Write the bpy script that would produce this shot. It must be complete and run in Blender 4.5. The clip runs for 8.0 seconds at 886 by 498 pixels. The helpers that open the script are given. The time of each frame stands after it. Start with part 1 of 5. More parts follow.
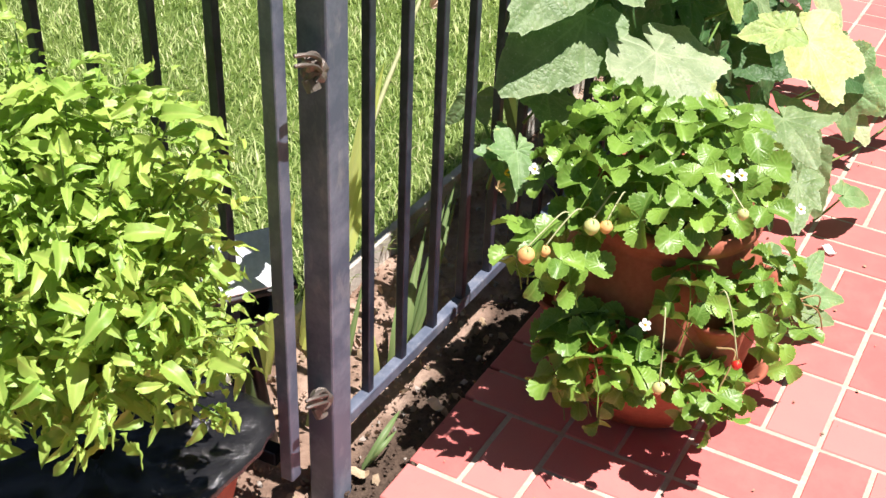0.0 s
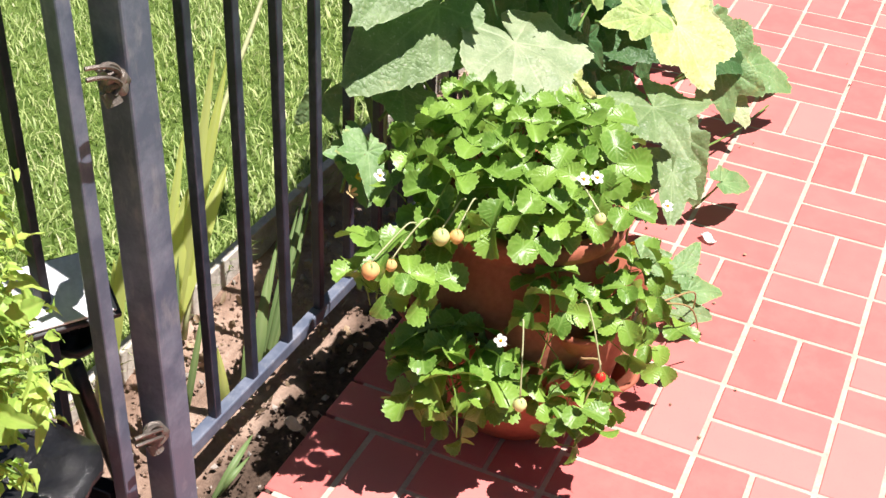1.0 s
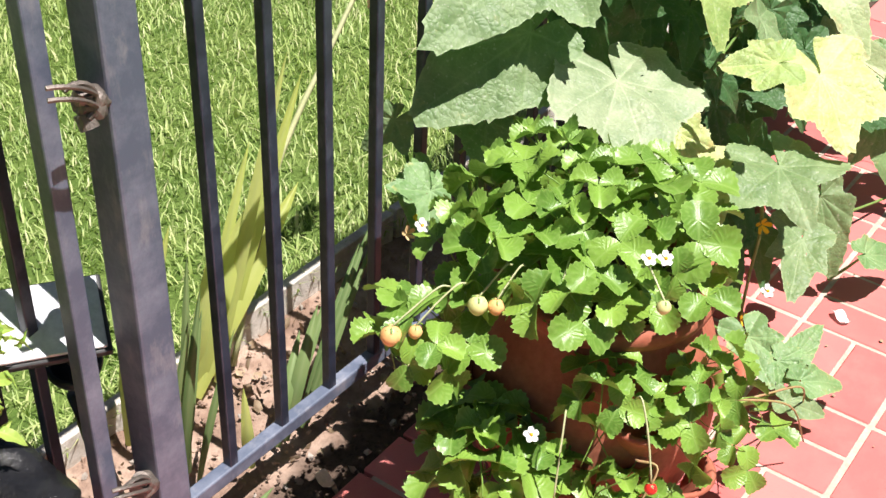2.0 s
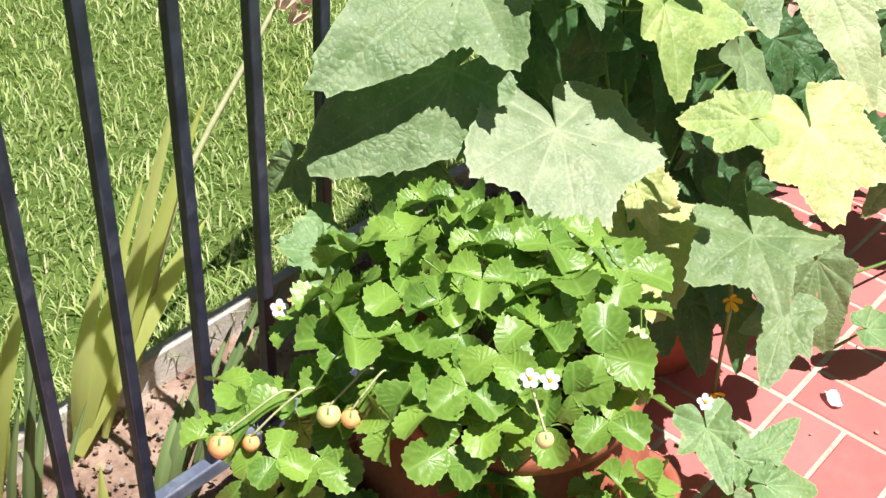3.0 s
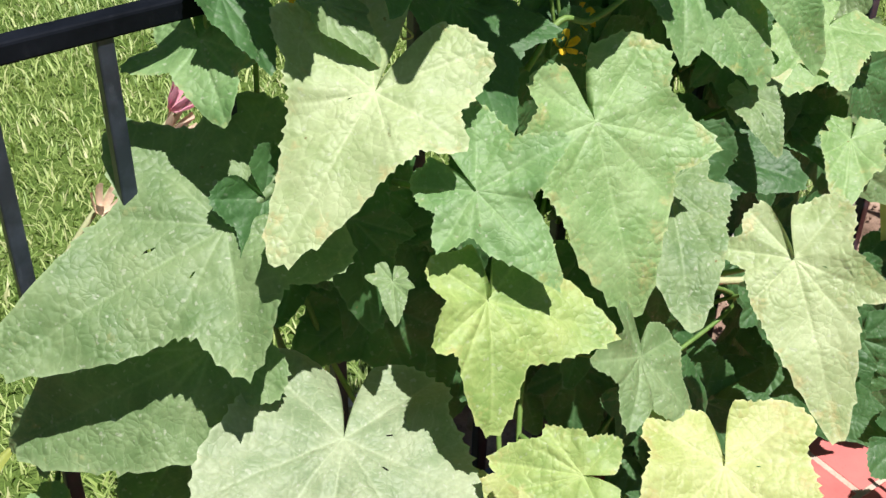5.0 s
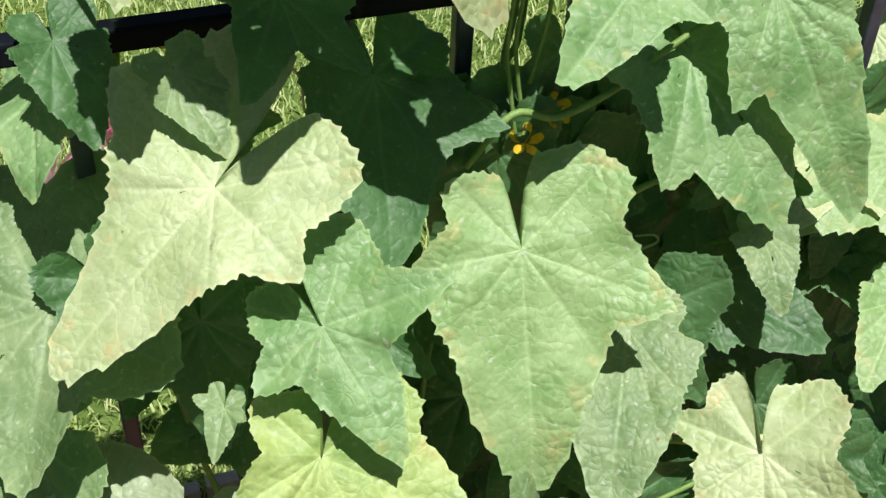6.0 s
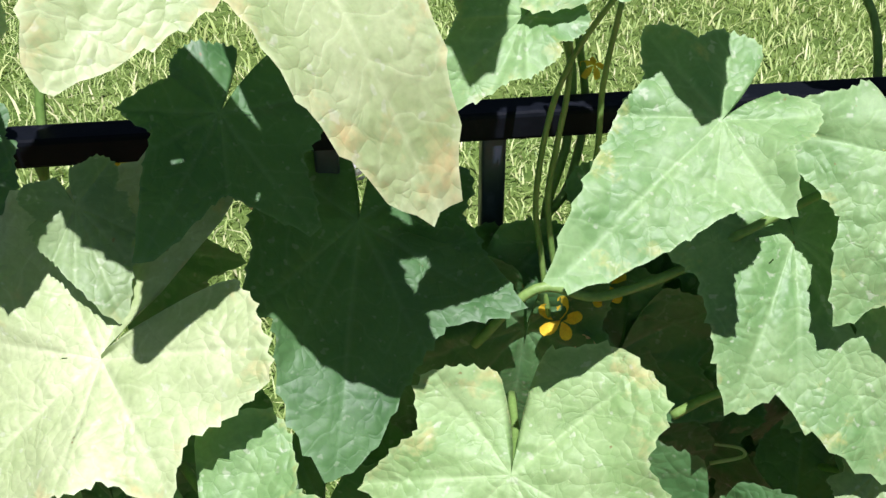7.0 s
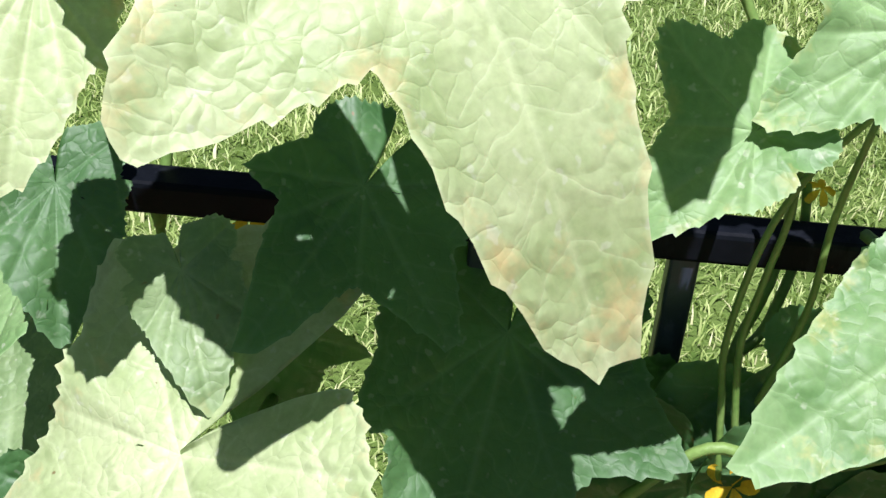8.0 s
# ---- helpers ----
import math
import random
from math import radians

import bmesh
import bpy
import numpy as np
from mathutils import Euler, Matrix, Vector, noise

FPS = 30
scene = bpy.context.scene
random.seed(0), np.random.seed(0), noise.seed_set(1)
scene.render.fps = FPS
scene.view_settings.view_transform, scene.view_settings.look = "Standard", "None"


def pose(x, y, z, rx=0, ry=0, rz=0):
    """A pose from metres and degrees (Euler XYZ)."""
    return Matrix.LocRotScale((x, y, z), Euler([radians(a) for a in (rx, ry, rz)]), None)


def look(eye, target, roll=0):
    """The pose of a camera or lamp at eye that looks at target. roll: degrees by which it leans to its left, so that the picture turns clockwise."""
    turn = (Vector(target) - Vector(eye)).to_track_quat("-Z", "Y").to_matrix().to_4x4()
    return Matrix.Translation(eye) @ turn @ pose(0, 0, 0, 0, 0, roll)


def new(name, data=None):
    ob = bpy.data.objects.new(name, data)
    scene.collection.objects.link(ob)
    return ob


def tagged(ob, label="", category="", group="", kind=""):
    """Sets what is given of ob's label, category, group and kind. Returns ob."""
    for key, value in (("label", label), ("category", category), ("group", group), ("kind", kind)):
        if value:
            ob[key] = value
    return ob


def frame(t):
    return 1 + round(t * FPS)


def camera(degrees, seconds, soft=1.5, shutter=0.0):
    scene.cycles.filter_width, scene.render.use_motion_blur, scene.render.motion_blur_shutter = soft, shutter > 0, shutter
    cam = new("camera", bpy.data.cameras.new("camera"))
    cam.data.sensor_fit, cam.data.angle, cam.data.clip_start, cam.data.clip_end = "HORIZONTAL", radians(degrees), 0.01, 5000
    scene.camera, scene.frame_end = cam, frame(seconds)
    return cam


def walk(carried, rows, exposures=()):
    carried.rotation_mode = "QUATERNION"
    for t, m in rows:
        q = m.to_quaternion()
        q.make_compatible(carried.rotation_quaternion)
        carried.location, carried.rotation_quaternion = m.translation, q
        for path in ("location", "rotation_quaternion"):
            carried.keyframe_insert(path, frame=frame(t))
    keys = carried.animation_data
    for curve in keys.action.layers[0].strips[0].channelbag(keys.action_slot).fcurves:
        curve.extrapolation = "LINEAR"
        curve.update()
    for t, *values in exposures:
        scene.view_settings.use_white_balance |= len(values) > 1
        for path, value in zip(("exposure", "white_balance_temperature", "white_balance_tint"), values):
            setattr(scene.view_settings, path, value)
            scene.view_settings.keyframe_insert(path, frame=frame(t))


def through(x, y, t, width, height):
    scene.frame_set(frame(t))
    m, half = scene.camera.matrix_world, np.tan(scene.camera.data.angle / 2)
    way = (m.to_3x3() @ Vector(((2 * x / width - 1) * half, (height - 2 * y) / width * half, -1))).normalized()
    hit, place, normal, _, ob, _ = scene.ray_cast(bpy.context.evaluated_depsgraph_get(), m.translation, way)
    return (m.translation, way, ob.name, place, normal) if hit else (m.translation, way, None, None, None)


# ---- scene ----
cam = camera(40.1, 8.0)
PATH = [
    (0, (-1.237, -0.898, 1.505), (0.228, -0.098, 0.404), 2.5),
    (0.5, (-1.173, -0.88, 1.498), (0.342, -0.22, 0.37), 2.6),
    (1, (-1.05, -0.928, 1.486), (0.454, -0.259, 0.351), 3.1),
    (1.2, (-0.986, -0.959, 1.483), (0.498, -0.234, 0.355), 3.6),
    (2.3, (-0.612, -0.982, 1.414), (0.677, -0.015, 0.23), 2.3),
    (2.5, (-0.529, -0.967, 1.402), (0.739, -0.011, 0.187), 2.5),
    (3, (-0.331, -0.981, 1.407), (0.893, 0.03, 0.191), 3.5),
    (3.5, (-0.15, -1.032, 1.42), (1.018, 0.058, 0.217), 3.8),
    (4, (0.002, -1.02, 1.406), (1.171, 0.108, 0.239), 4.0),
    (4.5, (0.248, -0.998, 1.437), (1.29, 0.244, 0.265), 2.4),
    (4.7, (0.302, -0.982, 1.434), (1.319, 0.277, 0.259), 2.0),
    (5.8, (0.727, -0.926, 1.434), (1.314, 0.537, 0.203), 1.3),
    (6, (0.793, -0.872, 1.437), (1.374, 0.563, 0.171), 3.0),
    (6.5, (0.936, -0.774, 1.405), (1.465, 0.685, 0.143), 2.9),
    (7, (1.052, -0.671, 1.391), (1.208, 0.878, 0.135), -0.2),
    (7.5, (1.081, -0.619, 1.372), (0.977, 0.931, 0.112), 2.1),
    (8, (1.055, -0.543, 1.345), (0.952, 1.044, 0.132), 2.9),
]
EXPOSURES = ((0.0, 0.97, 6550, 15), (3.0, 0.84, 6450, 13), (4.5, 0.57, 6400, 11), (6.4, 0.58, 6300, 12), (7.1, 0.84, 5950, 22), (8.0, 0.82, 5950, 20))
walk(cam, [(t, look(*row)) for t, *row in PATH], EXPOSURES)

# ---- daylight: high sun, a little to the patio side, open sky ----
SUN_FROM = Vector((0.01, -0.34, 1.0)).normalized()
world = bpy.data.worlds.new("sky")
scene.world = world
world.use_nodes = True
sky = world.node_tree.nodes.new("ShaderNodeTexSky")
sky.sky_type = "NISHITA"
sky.sun_disc = False
sky.sun_elevation = math.asin(SUN_FROM.z)
sky.sun_rotation = math.atan2(SUN_FROM.x, SUN_FROM.y)
background = world.node_tree.nodes["Background"]
world.node_tree.links.new(sky.outputs[0], background.inputs[0])
background.inputs[1].default_value = 0.023
sun = new("sun", bpy.data.lights.new("sun", "SUN"))
sun.data.energy = 5.0
sun.data.angle = radians(0.5)
sun.data.color = (1.0, 0.97, 0.92)
sun.matrix_world = look(SUN_FROM * 30, (0, 0, 0))


# ---- materials ----
class Nodes:
    """Short writing for node trees."""

    def __init__(self, name):
        self.mat = bpy.data.materials.new(name)
        self.mat.use_nodes = True
        self.t = self.mat.node_tree
        self.bsdf = self.t.nodes["Principled BSDF"]
        self.out = self.t.nodes["Material Output"]

    def add(self, kind, **values):
        n = self.t.nodes.new("ShaderNode" + kind)
        if "feature" in values:
            n.feature = values.pop("feature")
        if "attribute_name" in values:
            n.attribute_name = values.pop("attribute_name")
        for key, value in values.items():
            n.inputs[key].default_value = value
        return n

    def link(self, a, b):
        self.t.links.new(a, b)

    def coords(self, which="Object"):
        return self.t.nodes.new("ShaderNodeTexCoord").outputs[which]

    def noise(self, vector, scale, detail=4.0, rough=0.6):
        n = self.add("TexNoise", Scale=scale, Detail=detail, Roughness=rough)
        self.link(vector, n.inputs["Vector"])
        return n.outputs["Fac"]

    def ramp(self, fac, *stops):
        n = self.t.nodes.new("ShaderNodeValToRGB")
        e = n.color_ramp.elements
        while len(e) < len(stops):
            e.new(0.5)
        for el, (pos, col) in zip(e, stops):
            el.position = pos
            el.color = (*col, 1) if len(col) == 3 else col
        self.link(fac, n.inputs[0])
        return n.outputs[0]

    def mix(self, fac, a, b, blend="MIX"):
        n = self.t.nodes.new("ShaderNodeMix")
        n.data_type = "RGBA"
        n.blend_type = blend
        for sock, value in ((n.inputs[0], fac), (n.inputs[6], a), (n.inputs[7], b)):
            if isinstance(value, (int, float)):
                sock.default_value = value
            elif isinstance(value, tuple):
                sock.default_value = (*value, 1)
            else:
                self.link(value, sock)
        return n.outputs[2]

    def math(self, op, a, b=0.0, clamp=False):
        n = self.t.nodes.new("ShaderNodeMath")
        n.operation = op
        n.use_clamp = clamp
        for sock, value in zip(n.inputs, (a, b)):
            if isinstance(value, (int, float)):
                sock.default_value = value
            else:
                self.link(value, sock)
        return n.outputs[0]

    def bump(self, height, strength, distance, under=None):
        n = self.add("Bump", Strength=strength, Distance=distance)
        self.link(height, n.inputs["Height"])
        if under is not None:
            self.link(under, n.inputs["Normal"])
        return n.outputs[0]

    def finish(self, color, rough=0.6, normal=None, metal=0.0, through=0.0, through_color=None, spec=0.5):
        b = self.bsdf
        for sock, value in ((b.inputs["Base Color"], color), (b.inputs["Roughness"], rough), (b.inputs["Metallic"], metal)):
            if isinstance(value, (int, float)):
                sock.default_value = value
            elif isinstance(value, tuple):
                sock.default_value = (*value, 1)
            else:
                self.link(value, sock)
        b.inputs["Specular IOR Level"].default_value = spec
        if normal is not None:
            self.link(normal, b.inputs["Normal"])
        if through:
            tr = self.t.nodes.new("ShaderNodeBsdfTranslucent")
            src = through_color if through_color is not None else color
            if isinstance(src, tuple):
                tr.inputs[0].default_value = (*src, 1)
            else:
                self.link(src, tr.inputs[0])
            m = self.t.nodes.new("ShaderNodeMixShader")
            m.inputs[0].default_value = through
            self.link(b.outputs[0], m.inputs[1])
            self.link(tr.outputs[0], m.inputs[2])
            self.link(m.outputs[0], self.out.inputs[0])
        return self.mat


def random_value(n):
    return n.t.nodes.new("ShaderNodeObjectInfo").outputs["Random"]


def vine_leaf_material(name, green, pale, age, age_amount, dust):
    """Blistered leaf: branching pale veins, dusty specks, scorched spots, an ageing margin."""
    n = Nodes(name)
    uv = n.coords("UV")
    axis = n.add("Attribute", attribute_name="axis").outputs["Fac"]
    side = n.add("Attribute", attribute_name="side").outputs["Fac"]
    rim = n.add("Attribute", attribute_name="rim").outputs["Fac"]
    big = n.noise(uv, 16.0, 5.0, 0.65)
    fine = n.noise(uv, 260.0, 3.0, 0.6)
    main = n.ramp(axis, (0.0, (1, 1, 1)), (0.0016, (0.35,) * 3), (0.0042, (0, 0, 0)))
    wobble = n.math("ADD", n.math("MULTIPLY", side, 46.0), n.math("MULTIPLY", n.noise(uv, 45.0, 2.0, 0.5), 0.9))
    line = n.math("ABSOLUTE", n.math("SUBTRACT", n.math("FRACT", wobble), 0.5))
    branch = n.ramp(line, (0.0, (1, 1, 1)), (0.035, (0.5,) * 3), (0.10, (0, 0, 0)))
    cells = n.add("TexVoronoi", feature="SMOOTH_F1", Scale=105.0, Smoothness=0.5)
    warp = n.add("TexNoise", Scale=40.0, Detail=2.0)
    n.link(uv, warp.inputs["Vector"])
    n.link(n.mix(0.02, uv, warp.outputs["Color"], "ADD"), cells.inputs["Vector"])
    lit = tuple(min(1, c * 1.25 + 0.06) for c in pale)
    col = n.mix(n.ramp(big, (0.36, (0,) * 3), (0.66, (1,) * 3)), green, pale)
    col = n.mix(n.math("MULTIPLY", branch, 0.22), col, lit)
    col = n.mix(n.math("MULTIPLY", main, 0.42), col, lit)
    blotch = n.noise(uv, 34.0, 4.0, 0.7)
    edge = n.math("ADD", n.math("MULTIPLY", rim, age_amount), n.math("MULTIPLY", blotch, 0.9))
    col = n.mix(n.ramp(edge, (0.80, (0,) * 3), (1.10, (1,) * 3)), col, age)
    col = n.mix(n.ramp(rim, (0.955, (0,) * 3), (1.0, (0.45,) * 3)), col, lit)
    speck = n.ramp(n.noise(uv, 120.0, 2.0, 0.5), (0.64, (0,) * 3), (0.69, (1,) * 3))
    col = n.mix(n.math("MULTIPLY", speck, dust), col, (0.60, 0.62, 0.50))
    scorch = n.ramp(n.noise(uv, 62.0, 3.0, 0.7), (0.705, (0,) * 3), (0.73, (0.8,) * 3))
    col = n.mix(scorch, col, (0.20, 0.12, 0.05))
    col = n.mix(1.0, col, n.ramp(fine, (0.2, (0.84,) * 3), (0.8, (1.1,) * 3)), "MULTIPLY")
    puff = n.math("MULTIPLY", n.math("SUBTRACT", 1.0, cells.outputs["Distance"]), n.ramp(n.noise(uv, 20.0, 1.0, 0.4), (0.35, (0.15,) * 3), (0.65, (1,) * 3)))
    seam = n.add("TexVoronoi", feature="DISTANCE_TO_EDGE", Scale=105.0)
    n.link(n.mix(0.02, uv, warp.outputs["Color"], "ADD"), seam.inputs["Vector"])
    quilt = n.math("MULTIPLY", n.ramp(seam.outputs["Distance"], (0.0, (0,) * 3), (0.07, (0.6,) * 3), (0.3, (1,) * 3)), n.ramp(n.noise(uv, 13.0, 2.0, 0.5), (0.38, (0.1,) * 3), (0.60, (1,) * 3)))
    nor = n.bump(puff, 0.48, 0.0046)
    nor = n.bump(quilt, 0.22, 0.0026, nor)
    nor = n.bump(n.math("SUBTRACT", 1.0, n.math("ADD", n.math("MULTIPLY", branch, 0.45), main)), 0.32, 0.0010, nor)
    nor = n.bump(fine, 0.04, 0.0005, nor)
    return n.finish(col, n.math("ADD", n.math("MULTIPLY", big, 0.25), 0.40), nor, 0.0, 0.25, n.mix(0.55, col, (0.22, 0.52, 0.10)), 0.42)


LEAF = {
    "fresh": vine_leaf_material("vine_leaf_fresh", (0.130, 0.255, 0.085), (0.250, 0.380, 0.160), (0.44, 0.42, 0.14), 0.34, 0.35),
    "dusty": vine_leaf_material("vine_leaf_dusty", (0.140, 0.228, 0.088), (0.255, 0.345, 0.160), (0.42, 0.40, 0.18), 0.30, 0.35),
    "ashen": vine_leaf_material("vine_leaf_ashen", (0.245, 0.325, 0.175), (0.410, 0.470, 0.290), (0.45, 0.43, 0.22), 0.30, 0.40),
    "mealy": vine_leaf_material("vine_leaf_mealy", (0.195, 0.330, 0.110), (0.335, 0.465, 0.205), (0.50, 0.45, 0.19), 0.38, 0.35),
    "pale": vine_leaf_material("vine_leaf_pale", (0.32, 0.41, 0.18), (0.49, 0.56, 0.31), (0.58, 0.47, 0.22), 0.36, 0.35),
    "yellowing": vine_leaf_material("vine_leaf_yellowing", (0.22, 0.340, 0.090), (0.40, 0.49, 0.165), (0.52, 0.46, 0.18), 0.36, 0.3),
    "yellow": vine_leaf_material("vine_leaf_yellow", (0.40, 0.47, 0.150), (0.57, 0.60, 0.28), (0.52, 0.42, 0.17), 0.40, 0.2),
    # same leaf again, with the shade of the tangle put into its colour
    "shade_dark": vine_leaf_material("vine_leaf_shade_dark", (0.042, 0.115, 0.034), (0.080, 0.175, 0.058), (0.16, 0.16, 0.06), 0.20, 0.15),
}


def soft_leaf_material(name, a, b, through, rough, vein_color, scale):
    n = Nodes(name)
    uv = n.coords("UV")
    vein = n.add("Attribute", attribute_name="vein").outputs["Fac"]
    rim = n.add("Attribute", attribute_name="rim").outputs["Fac"]
    island = n.t.nodes.new("ShaderNodeNewGeometry").outputs["Random Per Island"]
    col = n.mix(n.math("FRACT", n.math("ADD", random_value(n), island)), a, b)
    col = n.mix(n.math("MULTIPLY", n.noise(uv, scale, 3.0), 0.5), col, b)
    col = n.mix(n.math("MULTIPLY", vein, 0.45), col, vein_color)
    col = n.mix(n.ramp(rim, (0.93, (0,) * 3), (1.0, (0.55,) * 3)), col, vein_color)
    nor = n.bump(n.math("SUBTRACT", 1.0, vein), 0.35, 0.0010)
    nor = n.bump(n.noise(uv, scale * 6, 2.0), 0.2, 0.001, nor)
    return n.finish(col, rough, nor, 0.0, through, n.mix(0.5, col, b), 0.45)


STRAWBERRY_LEAF = soft_leaf_material("strawberry_leaf", (0.060, 0.160, 0.022), (0.235, 0.390, 0.058), 0.20, 0.38, (0.30, 0.45, 0.12), 60)
PEPPER_LEAF = soft_leaf_material("pepper_leaf", (0.170, 0.36, 0.050), (0.46, 0.61, 0.135), 0.38, 0.42, (0.50, 0.60, 0.16), 50)
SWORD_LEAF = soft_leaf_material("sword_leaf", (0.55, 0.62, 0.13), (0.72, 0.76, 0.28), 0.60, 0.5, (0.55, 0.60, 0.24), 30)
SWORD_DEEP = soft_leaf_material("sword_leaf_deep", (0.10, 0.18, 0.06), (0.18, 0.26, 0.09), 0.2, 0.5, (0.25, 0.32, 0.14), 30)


def grass_material():
    n = Nodes("grass_blades")
    g = n.t.nodes.new("ShaderNodeNewGeometry").outputs["Random Per Island"]
    patch = n.noise(n.coords("Object"), 1.7, 4.0)
    col = n.ramp(g, (0.0, (0.20, 0.31, 0.085)), (0.5, (0.38, 0.49, 0.165)), (0.85, (0.60, 0.67, 0.30)), (1.0, (0.66, 0.63, 0.38)))
    col = n.mix(n.ramp(patch, (0.40, (0,) * 3), (0.75, (0.5,) * 3)), col, (0.34, 0.42, 0.09))
    return n.finish(col, 0.48, None, 0.0, 0.30, n.mix(0.5, col, (0.32, 0.48, 0.05)), 0.4)


def plain(name, a, b, scale, rough, bump=0.3, depth=0.002, metal=0.0, spec=0.5, through=0.0, vary=0.0):
    n = Nodes(name)
    at = n.coords("Object")
    big = n.noise(at, scale, 5.0, 0.65)
    fine = n.noise(at, scale * 9, 4.0, 0.6)
    col = n.mix(n.ramp(big, (0.3, (0,) * 3), (0.7, (1,) * 3)), a, b)
    col = n.mix(1.0, col, n.ramp(fine, (0.2, (0.8,) * 3), (0.8, (1.15,) * 3)), "MULTIPLY")
    if vary:
        col = n.mix(1.0, col, n.ramp(random_value(n), (0.0, (1 - vary,) * 3), (1.0, (1 + vary,) * 3)), "MULTIPLY")
    return n.finish(col, rough, n.bump(fine, bump, depth), metal, through, None, spec)


def iron_material(name, deep, worn, bleached, gloss, spec=0.5):
    """Black fence paint, chalky grey where the sun has bleached it, rust specks."""
    n = Nodes(name)
    at = n.coords("Object")
    big = n.noise(at, 9.0, 6.0, 0.7)
    streak = n.add("TexNoise", Scale=6.0, Detail=6.0, Roughness=0.7)
    map_ = n.add("Mapping")
    map_.inputs["Scale"].default_value = (3.5, 3.5, 1.3)
    n.link(at, map_.inputs["Vector"])
    n.link(map_.outputs[0], streak.inputs["Vector"])
    col = n.mix(n.ramp(big, (0.45, (0,) * 3), (0.75, (1,) * 3)), deep, worn)
    col = n.mix(n.ramp(streak.outputs["Fac"], (0.55, (0,) * 3), (0.78, (0.8,) * 3)), col, bleached)
    rust = n.noise(at, 38.0, 5.0, 0.75)
    col = n.mix(n.ramp(rust, (0.70, (0,) * 3), (0.78, (0.6,) * 3)), col, (0.12, 0.06, 0.03))
    return n.finish(col, n.math("ADD", n.math("MULTIPLY", big, 0.3), gloss), n.bump(rust, 0.25, 0.002), 0.0, spec=spec)


def brick_material():
    n = Nodes("red_paver")
    at = n.coords("Object")
    rnd = random_value(n)
    col = n.ramp(rnd, (0.0, (0.46, 0.122, 0.112)), (0.5, (0.53, 0.152, 0.140)), (1.0, (0.59, 0.192, 0.175)))
    info = n.t.nodes.new("ShaderNodeObjectInfo").outputs["Location"]
    shifted = n.mix(1.0, at, info, "ADD")
    big = n.noise(shifted, 14.0, 6.0, 0.7)
    fine = n.noise(shifted, 210.0, 4.0, 0.7)
    col = n.mix(n.ramp(big, (0.42, (0,) * 3), (0.78, (0.45,) * 3)), col, (0.52, 0.215, 0.185))
    col = n.mix(n.ramp(fine, (0.60, (0,) * 3), (0.75, (0.35,) * 3)), col, (0.24, 0.055, 0.035))
    dirt = n.noise(shifted, 30.0, 5.0, 0.75)
    col = n.mix(n.ramp(dirt, (0.66, (0,) * 3), (0.82, (0.5,) * 3)), col, (0.16, 0.085, 0.06))
    nor = n.bump(fine, 0.3, 0.0012)
    return n.finish(col, n.math("ADD", n.math("MULTIPLY", big, 0.25), 0.5), nor, spec=0.35)


def soil_material():
    n = Nodes("garden_soil")
    at = n.coords("Object")
    big = n.noise(at, 5.0, 6.0, 0.7)
    fine = n.noise(at, 70.0, 6.0, 0.75)
    col = n.ramp(big, (0.30, (0.13, 0.082, 0.058)), (0.46, (0.30, 0.200, 0.148)), (0.64, (0.50, 0.365, 0.285)))
    col = n.mix(n.ramp(fine, (0.33, (0.45,) * 3), (0.48, (0,) * 3)), col, (0.14, 0.09, 0.065))
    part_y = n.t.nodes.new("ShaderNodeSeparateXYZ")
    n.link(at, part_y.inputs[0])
    # darker patio side: loam colour, with the plants' shade put into it too
    loam_shade = n.math("ADD", part_y.outputs["Y"], n.math("MULTIPLY", n.math("SUBTRACT", n.noise(at, 14.0, 4.0), 0.5), 0.09))
    col = n.mix(n.ramp(n.math("ADD", loam_shade, 0.5), (0.485, (0.92,) * 3), (0.525, (0,) * 3)), col, n.ramp(fine, (0.35, (0.028, 0.018, 0.013)), (0.65, (0.095, 0.064, 0.046))))
    nor = n.bump(fine, 0.8, 0.008)
    nor = n.bump(n.noise(at, 240.0, 3.0), 0.5, 0.002, nor)
    return n.finish(col, 0.92, nor, spec=0.2)


GRASS = grass_material()
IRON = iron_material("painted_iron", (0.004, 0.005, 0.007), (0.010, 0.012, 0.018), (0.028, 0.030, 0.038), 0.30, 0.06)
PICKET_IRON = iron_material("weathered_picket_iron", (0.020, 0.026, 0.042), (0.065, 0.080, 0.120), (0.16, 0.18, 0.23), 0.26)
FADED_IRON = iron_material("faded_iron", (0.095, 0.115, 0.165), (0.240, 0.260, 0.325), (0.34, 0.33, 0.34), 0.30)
BRICK = brick_material()
SOIL = soil_material()
MORTAR = plain("pale_mortar", (0.40, 0.31, 0.25), (0.55, 0.45, 0.37), 18, 0.9, 0.5, 0.002, spec=0.2)
TURF = plain("turf", (0.055, 0.105, 0.018), (0.14, 0.20, 0.05), 9, 0.9, 0.8, 0.02, spec=0.1)
TERRACOTTA = plain("terracotta", (0.31, 0.085, 0.048), (0.41, 0.145, 0.085), 11, 0.72, 0.4, 0.002, spec=0.3)
RED_PLASTIC = plain("red_brown_planter", (0.40, 0.085, 0.045), (0.45, 0.11, 0.065), 6, 0.5, 0.15, 0.001)
FILM = plain("black_plastic_film", (0.008, 0.008, 0.009), (0.02, 0.02, 0.022), 20, 0.2, 0.5, 0.004, spec=0.7)
EDGE_WOOD = plain("weathered_white_timber", (0.42, 0.37, 0.31), (0.72, 0.68, 0.62), 22, 0.85, 0.6, 0.003, spec=0.2)
